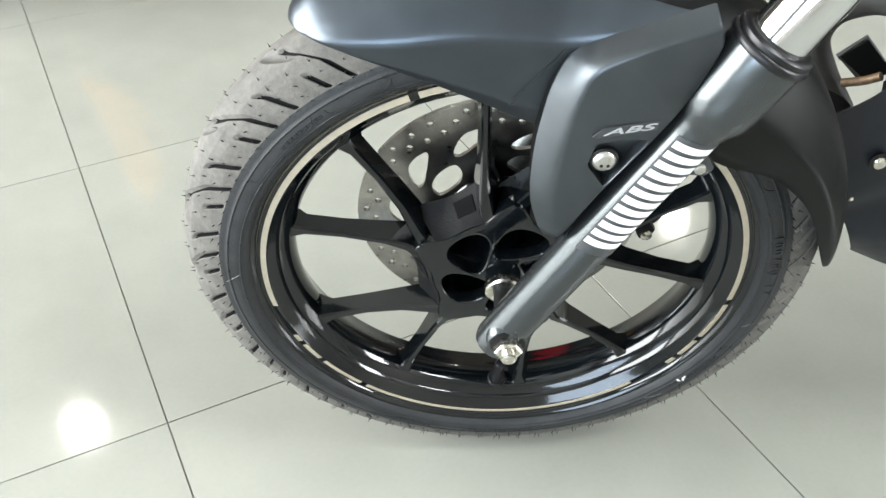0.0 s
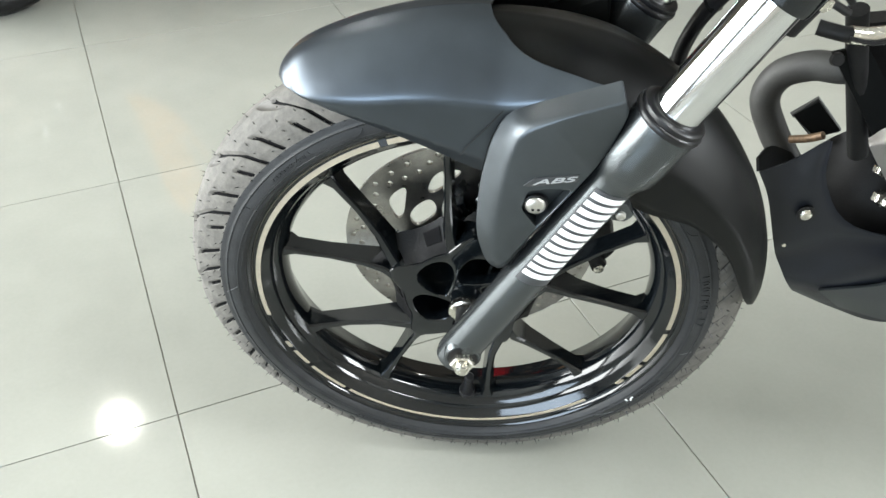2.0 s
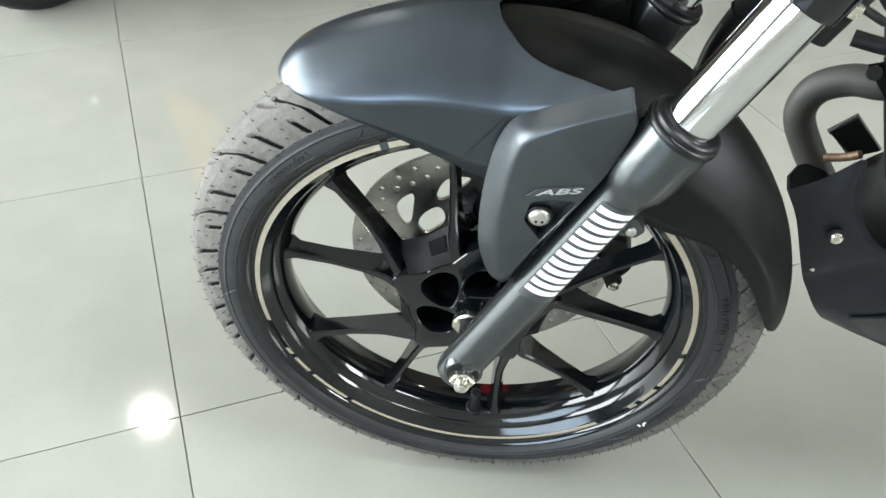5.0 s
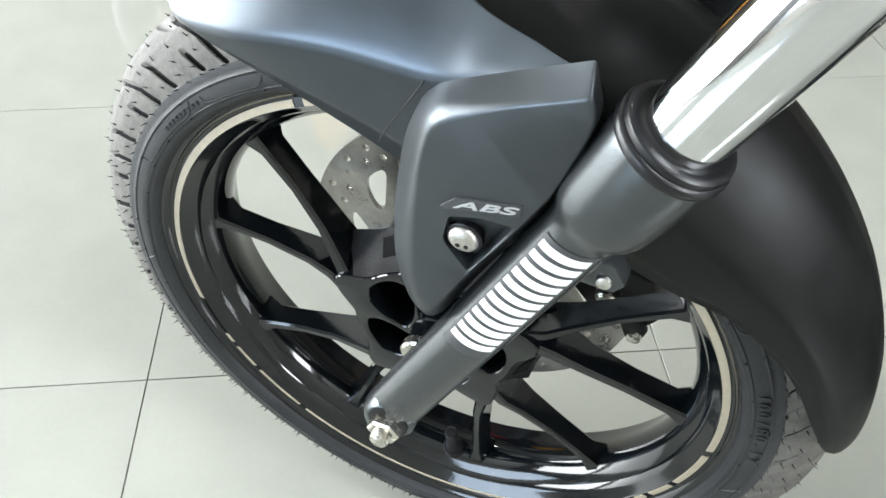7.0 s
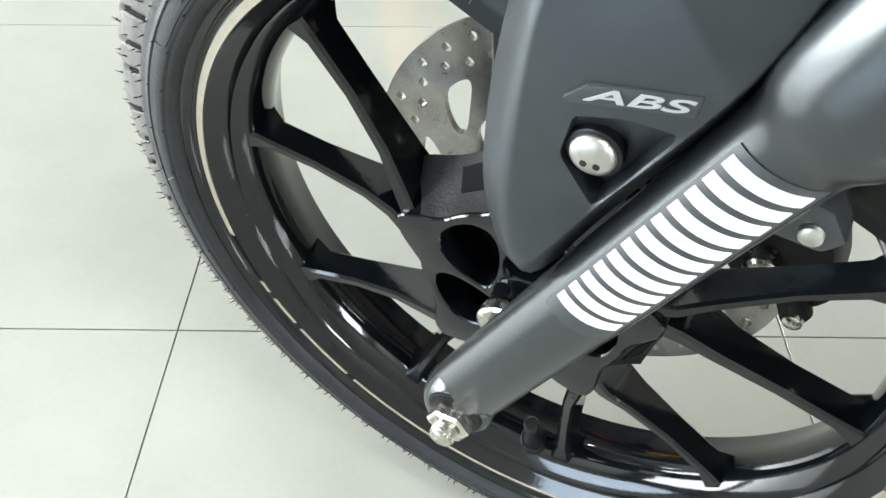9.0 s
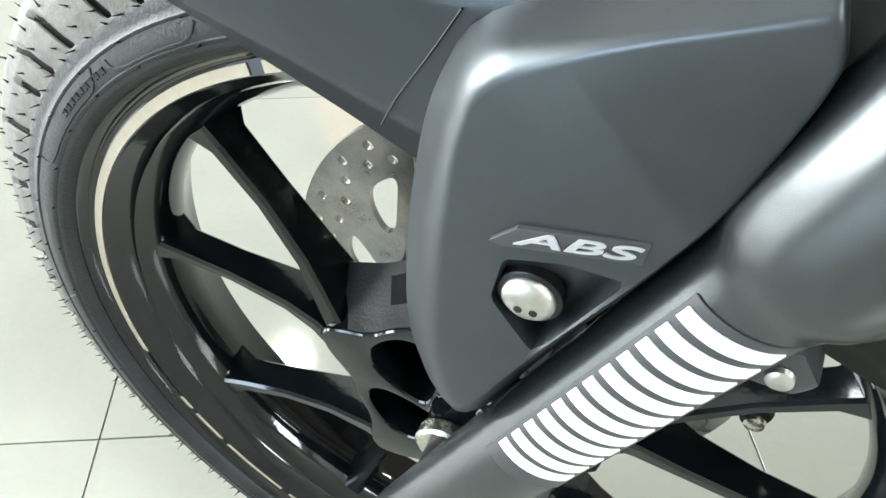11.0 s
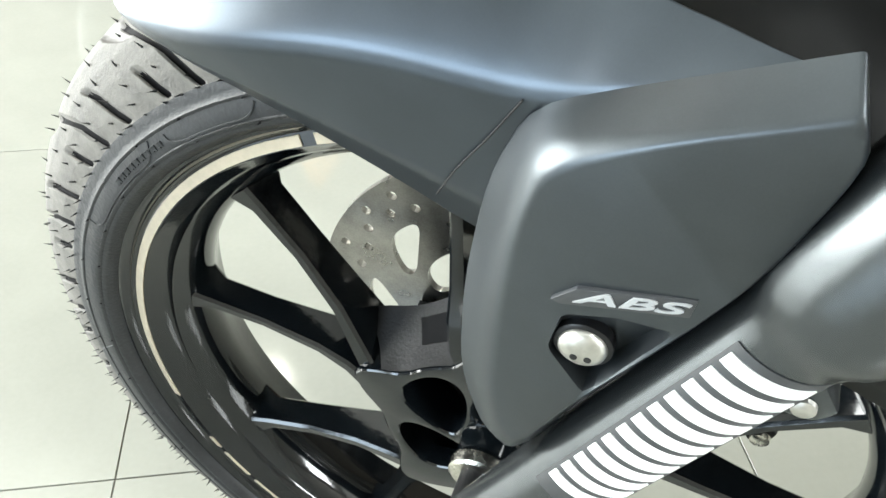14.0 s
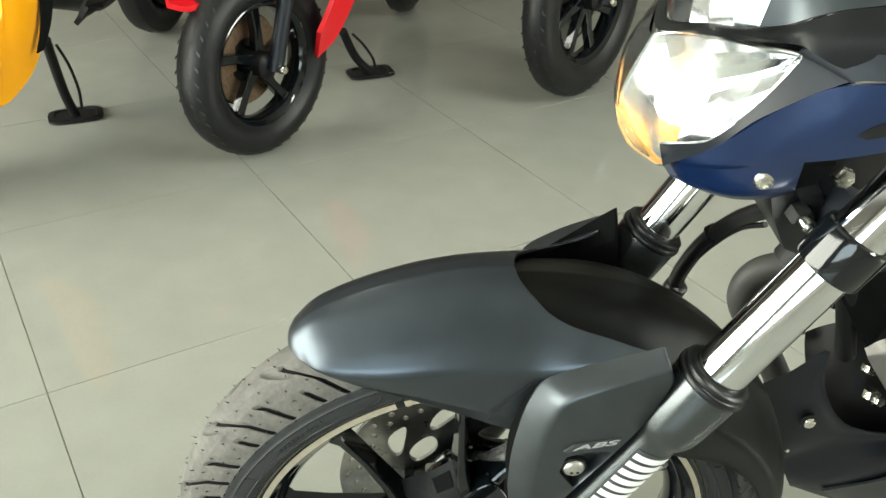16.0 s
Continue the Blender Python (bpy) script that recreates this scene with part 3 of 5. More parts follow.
def web_patch(a0, a1, u0, u1, lift, turn, thick):
    rot = Matrix.Rotation(-radians(turn), 3, "Y")
    return sheet([[rot @ Vector(on_web(a0 + (a1 - a0) * i / 6, u0 + (u1 - u0) * j / 3, lift)) for i in range(7)] for j in range(4)], 2, 2, thick)


for k in range(5):
    web = part("hub_web", web_patch(101, 146, 0, 1, 0, 72 * k, 0.003), CASTING, wheel, smooth=50)
    # no hole is cut: a raised dark patch paints the opening's darkness
    part("web_opening", web_patch(111, 125, 0.38, 0.80, 0.0009, 72 * k, 0.001), RECESS_BLACK, web)
part("hub", lathe([(-0.040, 0.0125), (-0.039, 0.0150), (-0.030, 0.0165), (-0.012, 0.0185), (0.020, 0.024), (0.040, 0.030), (0.046, 0.028)], (0, 0, 0), (0, 1, 0), 40), GLOSS, wheel)
part("hub_spacer", lathe([(-0.0500, 0.0095), (-0.0505, 0.0145), (-0.0490, 0.0166), (-0.0425, 0.0168), (-0.0415, 0.0120)], (0, 0, 0), (0, 1, 0), 36), STEEL, wheel, "aluminium axle spacer")
part("axle_sleeve", lathe([(-0.0760, 0.0090), (-0.0490, 0.0092)], (0, 0, 0), (0, 1, 0), 28), CASTING, wheel)


def drilled_disc():
    """The brake disc: drilled band, and a carrier of slanting webs between windows."""
    n, t = 180, 0.0022
    bm = bmesh.new()
    R = 0.1385

    def loop(pts):
        vs = [bm.verts.new((x, 0, z)) for x, z in pts]
        return [bm.edges.new((vs[i], vs[(i + 1) % len(vs)])) for i in range(len(vs))]

    edges = loop([polar(R, 360 * i / n) for i in range(n)])
    edges += loop([polar(0.030, 360 * i / 40) for i in range(40)])
    for k in range(10):
        q = 36 * k
        for r, a in ((0.1300, 141.2), (0.1195, 135.6), (0.1215, 146.7), (0.1150, 154.0), (0.1290, 157.0), (0.1150, 127.0), (0.1285, 130.5)):
            cx, cz = polar(r, a + q)
            edges += loop([(cx + 0.0033 * math.cos(-u), cz + 0.0033 * math.sin(-u)) for u in (2 * math.pi * i / 10 for i in range(10))])
        win = [polar(0.1055, 129.5 + q), polar(0.1085, 138.0 + q), polar(0.1065, 147.0 + q), polar(0.0880, 158.5 + q), polar(0.0810, 154.0 + q), polar(0.0900, 141.0 + q)]
        sm = chaikin([(x, 0, z) for x, z in win], 2)
        edges += loop([(p.x, p.z) for p in reversed(sm)])
        if k % 2 == 0:
            win = [polar(0.0780, 122.0 + q), polar(0.0800, 137.0 + q), polar(0.0765, 151.5 + q), polar(0.0640, 160.0 + q), polar(0.0560, 148.0 + q), polar(0.0580, 126.0 + q)]
            sm = chaikin([(x, 0, z) for x, z in win], 2)
            edges += loop([(p.x, p.z) for p in reversed(sm)])
    bmesh.ops.triangle_fill(bm, use_beauty=True, edges=edges)
    ext = bmesh.ops.extrude_face_region(bm, geom=bm.faces[:])
    bmesh.ops.translate(bm, verts=[g for g in ext["geom"] if isinstance(g, bmesh.types.BMVert)], vec=(0, 2 * t, 0))
    bmesh.ops.translate(bm, verts=bm.verts[:], vec=(0, 0.053, 0))
    return fix(bm)


disc = part("brake_disc", drilled_disc(), DISC, wheel, "drilled steel brake disc with slanting webs", smooth=30)
part("disc_carrier", lathe([(0.024, 0.036), (0.036, 0.048), (0.0500, 0.052), (0.0528, 0.048), (0.0528, 0.02)], (0, 0, 0), (0, 1, 0), 48), GLOSS, wheel)
for k in range(5):
    x, z = polar(0.064, 30 + 72 * k)
    part("disc_lug", bar([polar(0.040, 30 + 72 * k), polar(0.072, 30 + 72 * k)], [0.030, 0.016], 0.038, 0.0526, 0.003), GLOSS, wheel)
    part("disc_bolt", hexagon((x, 0.0385, z), (0, -1, 0), 0.006, 0.005), CASTING, wheel)
part("valve_seat", lathe([(0, 0.0105), (0.002, 0.0105), (0.004, 0.009)], (0.0035, -0.006, -0.195), (0.05, -0.25, 0.97), 20), SEAL, wheel)
part("valve_stem", lathe([(0.0, 0.0082), (0.006, 0.0075), (0.011, 0.0062), (0.030, 0.0048), (0.031, 0.0058), (0.041, 0.0056), (0.0425, 0.0045)], (0.0035, -0.006, -0.193), (0.05, -0.25, 0.97), 20), SEAL, wheel, "black rubber tyre valve with cap")

# ---- fork legs ----
RAKE = 28.5
FD = Vector((math.sin(radians(RAKE)), 0, math.cos(radians(RAKE))))
FX, FY = 0.0005, 0.0915


def fork(side):
    o = Vector((FX, side * FY, 0))
    leg = on_bike("fork_leg", lathe([(-0.024, 0.0150), (-0.0225, 0.0178), (-0.016, 0.0194), (0.0, 0.0198), (0.20, 0.0196), (0.246, 0.0197), (0.257, 0.0203), (0.264, 0.0222),
                                     (0.270, 0.0252), (0.276, 0.0270), (0.286, 0.0278), (0.321, 0.0283), (0.325, 0.0279)], o, FD, 64), FORK, "satin grey cast fork leg")
    part("dust_seal", lathe([(0.3240, 0.0255), (0.3248, 0.0291), (0.3262, 0.0297), (0.3290, 0.0297), (0.3302, 0.0289), (0.3308, 0.0277), (0.3318, 0.0281), (0.3345, 0.0279), (0.3362, 0.0260), (0.3366, 0.0230), (0.3358, 0.0204)], o, FD, 56), SEAL, leg, "black rubber dust seal")
    part("stanchion", lathe([(0.318, 0.0205), (0.640, 0.0205), (0.642, 0.0195)], o, FD, 64), CHROME, leg, "polished chrome fork stanchion")
    return leg, o


leg_near, o_near = fork(-1)
leg_far, o_far = fork(1)
# axle end: washer, nut, threaded tip
ax = Vector((0, -1, 0))
part("axle_washer", lathe([(0, 0.0150), (0.0015, 0.0150), (0.002, 0.0140)], (0.001, -0.1085, 0.0), ax, 36), CASTING, leg_near, "dark steel washer")
part("axle_boss", lathe([(0, 0.0190), (0.0145, 0.0182), (0.0165, 0.0164)], (0.001, -0.0925, 0.0), ax, 40), FORK, leg_near)
part("axle_nut", lathe([(0, 0.0122), (0.001, 0.0125), (0.0075, 0.0125), (0.009, 0.0108)], (0.001, -0.1105, 0.0), ax, 6), STEEL, leg_near, "bright steel axle nut")
thread = [(0.0, 0.0070)]
for i in range(7):
    thread += [(0.0009 * i + 0.0088, 0.0070), (0.0009 * i + 0.0093, 0.0063)]
part("axle_thread", lathe(thread + [(0.0158, 0.0062), (0.0170, 0.0045)], (0.001, -0.1105, 0.0), ax, 24), STEEL, leg_near)


def wrapped(s0, s1, a0, a1, radius, name, mat, label="", slant=0.0, n=10, thick=0.0005):
    """A decal on the fork leg, between two heights and two angles round it; a slant shears it along the leg."""
    d, u, v = frame_of(FD)
    bm = bmesh.new()
    loops = []
    for i in range(n + 1):
        a = a0 + (a1 - a0) * i / n
        sh = slant * (i / n - 0.5)
        w = -u * math.cos(radians(a)) + v * math.sin(radians(a))
        loops.append([o_near + d * (s + sh) + w * r for s, r in ((s0, radius), (s1, radius), (s1, radius + thick), (s0, radius + thick))])
    rings(bm, loops)
    return part(name, fix(bm), mat, leg_near, label)


wrapped(0.1290, 0.2535, -40, 48, 0.0200, "decal_band", DECAL_BACK, "charcoal decal band", slant=-0.0075)
# the maker's lettering as plain slanted white bars
for i in range(6):
    s = 0.1388 + i * 0.0191
    for ds, w in ((0.0, 0.0058), (0.0096, 0.0058)):
        wrapped(s + ds, s + ds + w, -33, 43, 0.0205, "decal_bar", DECAL, "plain white decal bar", slant=-0.0070)
# lug behind the leg with its bolt
for leg, o, sd in ((leg_near, o_near, -1), (leg_far, o_far, 1)):
    p = o + FD * 0.215
    part("lug", prism([(p.x + 0.005, p.z + 0.014), (p.x + 0.036, p.z + 0.002), (p.x + 0.043, p.z - 0.010), (p.x + 0.036, p.z - 0.018), (p.x + 0.004, p.z - 0.014)], sd * 0.070, sd * 0.086, 0.003), FORK, leg)
    part("lug_bolt", lathe([(0, 0.0045), (0.002, 0.0043), (0.003, 0.003)], (p.x + 0.031, sd * 0.0862, p.z - 0.009), (0, sd, 0), 20), SATIN_STEEL, leg)
# lower clamp
clamp = on_bike("lower_fork_clamp", block(0.045, 0.15, 0.034, Matrix.Translation(Vector((FX + 0.02, 0, 0)) + FD * 0.466) @ pose(0, 0, 0, 0, RAKE, 0), 0.008), COWL, "black cast fork clamp")
for sd in (-1, 1):
    part("clamp_ring", lathe([(0.447, 0.0207), (0.448, 0.0244), (0.451, 0.0251), (0.477, 0.0251), (0.480, 0.0244), (0.481, 0.0207)], Vector((FX, sd * FY, 0)), FD, 48), GLOSS, clamp, "gloss black clamp ring")
for k in (0.455, 0.477):
    p = Vector((FX + 0.028, -0.082, -0.014)) + FD * k
    part("clamp_bolt", hexagon(p, (0.3, -1, -0.2), 0.0062, 0.007), STEEL, clamp)

# ---- front fender ----
#        angle  top r   crease y, r      edge y, r
FEND = [(122.7, 0.3108, -0.0120, 0.3090, -0.0125, 0.3085),
        (121.6, 0.3146, -0.0280, 0.3058, -0.0285, 0.3050),
        (120.0, 0.3182, -0.0390, 0.3020, -0.0395, 0.3005),
        (118.0, 0.3204, -0.0465, 0.2980, -0.0470, 0.2955),
        (116.0, 0.3216, -0.0515, 0.2930, -0.0510, 0.2860),
        (114.0, 0.3219, -0.0550, 0.2893, -0.0530, 0.2770),
        (112.0, 0.3222, -0.0580, 0.2866, -0.0540, 0.2680),
        (110.0, 0.3225, -0.0605, 0.2845, -0.0545, 0.2600),
        (106.0, 0.3232, -0.0635, 0.2815, -0.0550, 0.2445),
        (100.0, 0.3252, -0.0655, 0.2795, -0.0555, 0.2260),
        (94.0, 0.3273, -0.0670, 0.2775, -0.0565, 0.2120),
        (88.6, 0.3286, -0.0685, 0.2755, -0.0575, 0.2020),
        (83.1, 0.3294, -0.0712, 0.2775, -0.0600, 0.1990),
        (75.4, 0.3320, -0.0790, 0.2995, -0.0640, 0.2050),
        (69.3, 0.3360, -0.0870, 0.3275, -0.0660, 0.2100),
        (67.6, 0.3360, -0.0885, 0.3330, -0.0660, 0.2100)]
# where the shell ends against the dark rear half: angle, y, r
LEAF = [(67.6, -0.0870, 0.3335), (69.4, -0.0845, 0.3285), (71.0, -0.0770, 0.3225), (73.5, -0.0660, 0.3175), (78.0, -0.0560, 0.3140), (82.0, -0.0455, 0.3160), (84.4, -0.0350, 0.3205), (85.9, -0.0250, 0.3248), (86.8, -0.0150, 0.3275), (87.2, -0.0070, 0.3287)]


def eased(table, a):
    """The table at an angle, averaged over a few degrees so that its rows leave no kinks."""
    lo, hi = table[0][0], table[-1][0]
    w = min(2.5, a - lo, hi - a)
    if w <= 0:
        return interp(table, a)
    rows = [interp(table, a + w * k / 4) for k in range(-4, 5)]
    return [sum(r[i] for r in rows) / 9 for i in range(len(rows[0]))]


def half_section(row, start=None):
    """From the crown, or from the seam, down one side: domed to the crease, then a flat skirt; (y, r) pairs."""
    t, cy, cr, ey, er = row
    h = t - cr
    full = [(0, 0, t), (cy * 0.28, 0, t - h * 0.075), (cy * 0.53, 0, t - h * 0.27), (cy * 0.75, 0, t - h * 0.55), (cy * 0.90, 0, t - h * 0.80), (cy * 0.97, 0, t - h * 0.938), (cy, 0, cr)]
    if start:
        y0, r0, w = start
        dome = smooth_path(full, 6)
        r_at = lambda y: float(np.interp(-y, [-p.x for p in dome], [p.z for p in dome]))
        lift = (r0 - r_at(y0)) * w
        full = [(y0 + (cy - y0) * f, 0, r_at(y0 + (cy - y0) * f) + lift * (1 - f)) for f in (0, 0.1, 0.2, 0.3, 0.4, 0.5, 0.6, 0.7, 0.79, 0.87, 0.93, 0.97, 1)]
    top = [(p.x, p.z) for p in smooth_path(full, 6)]
    d = [0.0]
    for p, q in zip(top, top[1:]):
        d.append(d[-1] + math.dist(p, q))
    # evenly down the dome, round the crease in a small fillet, then straight down the skirt
    skirt = math.dist((cy, cr), (ey, er))
    f0, f1 = min(0.0055, d[-1] * 0.2), min(0.005, skirt * 0.3)
    even = [tuple(float(np.interp((d[-1] - f0) * j / 30, d, [p[k] for p in top])) for k in (0, 1)) for j in range(31)]
    a, b = even[-1], (cy + (ey - cy) * f1 / skirt, cr + (er - cr) * f1 / skirt)
    fillet = [tuple(a[k] * (1 - u) ** 2 + (cy, cr)[k] * 2 * u * (1 - u) + b[k] * u * u for k in (0, 1)) for u in (0.17, 0.33, 0.5, 0.67, 0.83, 1.0)]
    return even + fillet + [(b[0] + (ey - b[0]) * f, b[1] + (er - b[1]) * f) for f in (0.2, 0.45, 0.7, 1.0)]


def shell(table, a_from, a_to, steps, name, mat, label, seam=None, thick=0.0025):
    """A fender shell over the wheel between two angles. seam: where each half begins below the crown."""
    bm = bmesh.new()
    tab = sorted(table)
    for side in (-1, 1):
        prev = None
        for i in range(steps + 1):
            a = a_from + (a_to - a_from) * i / steps
            sec = half_section(eased(tab, a), [*eased(seam, a), min(1.0, (seam[-1][0] - a) / 13.0)] if seam and a < seam[-1][0] else None)
            ca, sa = math.cos(radians(a)), math.sin(radians(a))
            row = []
            for y, r in sec:
                row.append(bm.verts.new((r * ca, -side * y, r * sa)))
            if prev:
                for j in range(len(row) - 1):
                    bm.faces.new((prev[j], prev[j + 1], row[j + 1], row[j]))
            prev = row
    bmesh.ops.remove_doubles(bm, verts=bm.verts[:], dist=5e-5)
    fix(bm)
    ob = on_bike(name, bm, mat, label, smooth=26)
    mod = ob.modifiers.new("thickness", "SOLIDIFY")
    mod.thickness, mod.offset = thick, -1
    return ob


fender = shell(FEND, 122.7, 69.2, 130, "front_fender", MATTE, "matte graphite front mudguard with a pointed nose", seam=LEAF)

REAR = [(92.0, 0.3205, -0.040, 0.2980, -0.042, 0.290),
        (86.0, 0.3232, -0.046, 0.2940, -0.048, 0.280),
        (80.0, 0.3240, -0.058, 0.2870, -0.057, 0.265),
        (74.0, 0.3255, -0.066, 0.2850, -0.062, 0.248),
        (68.0, 0.3270, -0.070, 0.2800, -0.065, 0.232),
        (60.0, 0.3240, -0.072, 0.2740, -0.066, 0.222),
        (52.0, 0.3200, -0.071, 0.2720, -0.065, 0.222),
        (44.0, 0.3165, -0.069, 0.2750, -0.064, 0.230),
        (36.0, 0.3130, -0.066, 0.2790, -0.062, 0.252),
        (26.0, 0.3100, -0.062, 0.2815, -0.060, 0.265),
        (14.0, 0.3075, -0.056, 0.2840, -0.055, 0.272),
        (7.0, 0.3055, -0.050, 0.2865, -0.050, 0.280),
        (4.0, 0.3050, -0.040, 0.2905, -0.041, 0.288),
        (2.2, 0.3045, -0.022, 0.2985, -0.023, 0.297)]
shell(REAR, 92.0, 2.2, 100, "rear_mudguard_half", TAIL, "grained black plastic tail of the front mudguard")

# ---- side panels with bolt and lettering ----
#         x      y       z   of the outer edge
P_RIM = [(0.0320, -0.0705, 0.2735), (0.0750, -0.0765, 0.2945), (0.1130, -0.0830, 0.3135), (0.1178, -0.0838, 0.3158), (0.1190, -0.0845, 0.3130), (0.1240, -0.0850, 0.2930), (0.1170, -0.0830, 0.2620), (0.1000, -0.0830, 0.2180),
         (0.0640, -0.0850, 0.1600), (0.0360, -0.0930, 0.1110), (0.0200, -0.0915, 0.1205), (0.0100, -0.0880, 0.1540), (0.0112, -0.0820, 0.1980), (0.0190, -0.0765, 0.2450)]
P_FACE = [(0.0425, -0.0990, 0.2770), (0.0775, -0.1000, 0.2922), (0.1150, -0.0992, 0.3050), (0.1205, -0.0990, 0.3068), (0.1222, -0.0992, 0.3035), (0.1250, -0.1010, 0.2950), (0.1095, -0.1020, 0.2510), (0.0900, -0.1020, 0.2170),
          (0.0600, -0.1020, 0.1700), (0.0345, -0.1010, 0.1230), (0.0275, -0.1000, 0.1310), (0.0240, -0.1000, 0.1560), (0.0278, -0.0990, 0.2040), (0.0342, -0.0985, 0.2500)]
# how far the flat of the shoulder runs before it turns into the face
P_TURN = [0.5, 0.86, 0.90, 0.90, 0.86, 0.75, 0.6, 0.55, 0.55, 0.5, 0.45, 0.45, 0.45, 0.45]


def side_panel(side):
    mir = lambda p: Vector((p[0], -side * p[1], p[2]))
    rim = [(x, y, z + (0.007 if side > 0 and i in (2, 3, 4) else 0.004 if side > 0 and i == 1 else 0)) for i, (x, y, z) in enumerate(P_RIM)]
    bm = bmesh.new()
    sm = lambda pts: chaikin([mir(p) for p in pts], 2, 0.2)
    back = [(x + (0.065 - x) * 0.03, -0.058 if x < 0.06 else -0.066, z + (0.21 - z) * (0.2 if z > 0.26 else 0.03)) for x, y, z in rim]
    # a flat shoulder from the outer edge, turning into the face over a narrow ridge
    loops = [sm(back), sm(rim)]
    inner = [(x + (0.070 - x) * (0.03 + (0.9 - w) * 0.16), y - 0.0004, z + (0.215 - z) * (0.03 + (0.9 - w) * 0.16)) for w, (x, y, z) in zip(P_TURN, P_FACE)]
    for u in (-0.9, -0.4, 0.0, 0.17, 0.33, 0.5, 0.67, 0.83, 1.0):
        ring = []
        for a, f, b, w in zip(rim, P_FACE, inner, P_TURN):
            a, f, b = Vector(a), Vector(f), Vector(b)
            k = a.lerp(f, w)
            q = a.lerp(k, 1 + u) if u < 0 else k * (1 - u) ** 2 + f * 2 * u * (1 - u) + b * u * u
            ring.append((q.x, min(q.y, -0.0705), q.z))
        loops.append(sm(ring))
    vs = rings(bm, loops, caps=False)
    vs_back = vs[0]
    # the face, with a three-cornered pocket pressed in round the bolt
    pocket = chaikin([mir(p) for p in ((0.0522, -0.1012, 0.2152), (0.0700, -0.1015, 0.2200), (0.0885, -0.1018, 0.2195), (0.0660, -0.1018, 0.1825), (0.0612, -0.1016, 0.1765), (0.0478, -0.1012, 0.1962))], 2, 0.09)
    pv = [bm.verts.new(p) for p in pocket]
    edges = [e for e in bm.edges if e.verts[0] in vs[-1] and e.verts[1] in vs[-1]]
    edges += [bm.edges.new((pv[i], pv[(i + 1) % len(pv)])) for i in range(len(pv))]
    bmesh.ops.triangle_fill(bm, use_beauty=True, edges=edges)
    cen = sum(pocket, Vector()) / len(pocket)
    # it deepens towards the fork leg
    iv = [bm.verts.new(cen + (p - cen) * 0.93 + Vector((0, -side * (0.0025 + 0.0085 * min(1.0, max(0.0, ((p.x - 0.0452) * 0.55 - (p.z - 0.2150) * 0.83) / 0.034))), 0))) for p in pocket]
    for i in range(len(pv)):
        j = (i + 1) % len(pv)
        bm.faces.new((pv[i], pv[j], iv[j], iv[i]))
    bm.faces.new(iv)
    bm.faces.new(vs[0])
    fix(bm)
    ob = on_bike("side_panel", bm, PANEL, "matte grey faceted mudguard side panel with a black inner face", smooth=38)
    ob.data.materials.append(PLASTIC)
    for f in ob.data.polygons:
        if f.index < len(vs_back):
            f.material_index = 1
    ob.data.polygons[len(ob.data.polygons) - 1].material_index = 1
    b = mir((0.0598, -0.0990, 0.1995))
    d = Vector((0, side, 0))
    part("panel_bolt", lathe([(-0.003, 0.0082), (0.0008, 0.0087), (0.0022, 0.0083), (0.0036, 0.0066), (0.0044, 0.0043), (0.0045, 0.0022)], b, d, 40), SATIN_STEEL, ob, "domed steel panel bolt")
    part("bolt_washer", lathe([(-0.004, 0.0104), (0.0003, 0.0104), (0.0009, 0.0096)], b, d, 36), SEAL, ob)
    for dx in (-0.0022, 0.0026):
        part("pin_hole", lathe([(0, 0.0014), (0.0004, 0.0013)], b + Vector((dx, side * 0.0044, -0.002)), d, 10), SEAL, ob)
    return ob


panel_near = side_panel(-1)
side_panel(1)
badge = prism([(0.0484, 0.2226), (0.0566, 0.2300), (0.0930, 0.2372), (0.0917, 0.2288), (0.0516, 0.2216)], -0.1026, -0.1005, 0.0003)
part("badge_plate", badge, DECAL_BACK, panel_near, "dark badge plate")
flat_text("ABS", 0.0106, SILVER_DECAL, "badge_lettering", panel_near, Matrix.Translation((0.0722, -0.1030, 0.2294)) @ pose(0, 0, 0, 90, -9.5, 0) @ Matrix.Diagonal((1.85, 0.66, 1, 1)), slant=0.35, bold=0.00014)


# ---- headlight unit (turns with the fork) ----
def mirrored(p):
    return Vector((p[0], -p[1], p[2]))


def both(curves):
    """The near curves run on, mirrored, to the far side."""
    return [[Vector(p) for p in c] + [mirrored(p) for p in reversed(c) if abs(p[1]) > 1e-4] for c in curves]


LENS_EDGE = [(0.166, -0.065, 0.538), (0.146, -0.061, 0.502), (0.127, -0.053, 0.475), (0.112, -0.028, 0.441), (0.114, 0.000, 0.426)]
LENS_LOW = [(0.166, -0.065, 0.538), (0.140, -0.062, 0.519), (0.112, -0.055, 0.500), (0.090, -0.035, 0.472), (0.088, 0.000, 0.447)]
LENS_MID = [(0.166, -0.065, 0.539), (0.135, -0.060, 0.534), (0.111, -0.050, 0.521), (0.088, -0.030, 0.503), (0.078, 0.000, 0.480)]
LENS_TOP = [(0.164, -0.065, 0.541), (0.134, -0.056, 0.543), (0.116, -0.043, 0.542), (0.102, -0.020, 0.534), (0.094, 0.000, 0.525)]
headlight = on_bike("headlight", sheet(both([LENS_EDGE, LENS_LOW, LENS_MID, LENS_TOP]), 5, 5, 0.002), LENS, "clear faceted headlight, switched on")


def deeper(curves, dx, shrink):
    cen = Vector((0.13, 0, 0.492))
    return [[cen + (Vector(p) - cen) * shrink + Vector((dx, 0, 0)) for p in c] for c in curves]


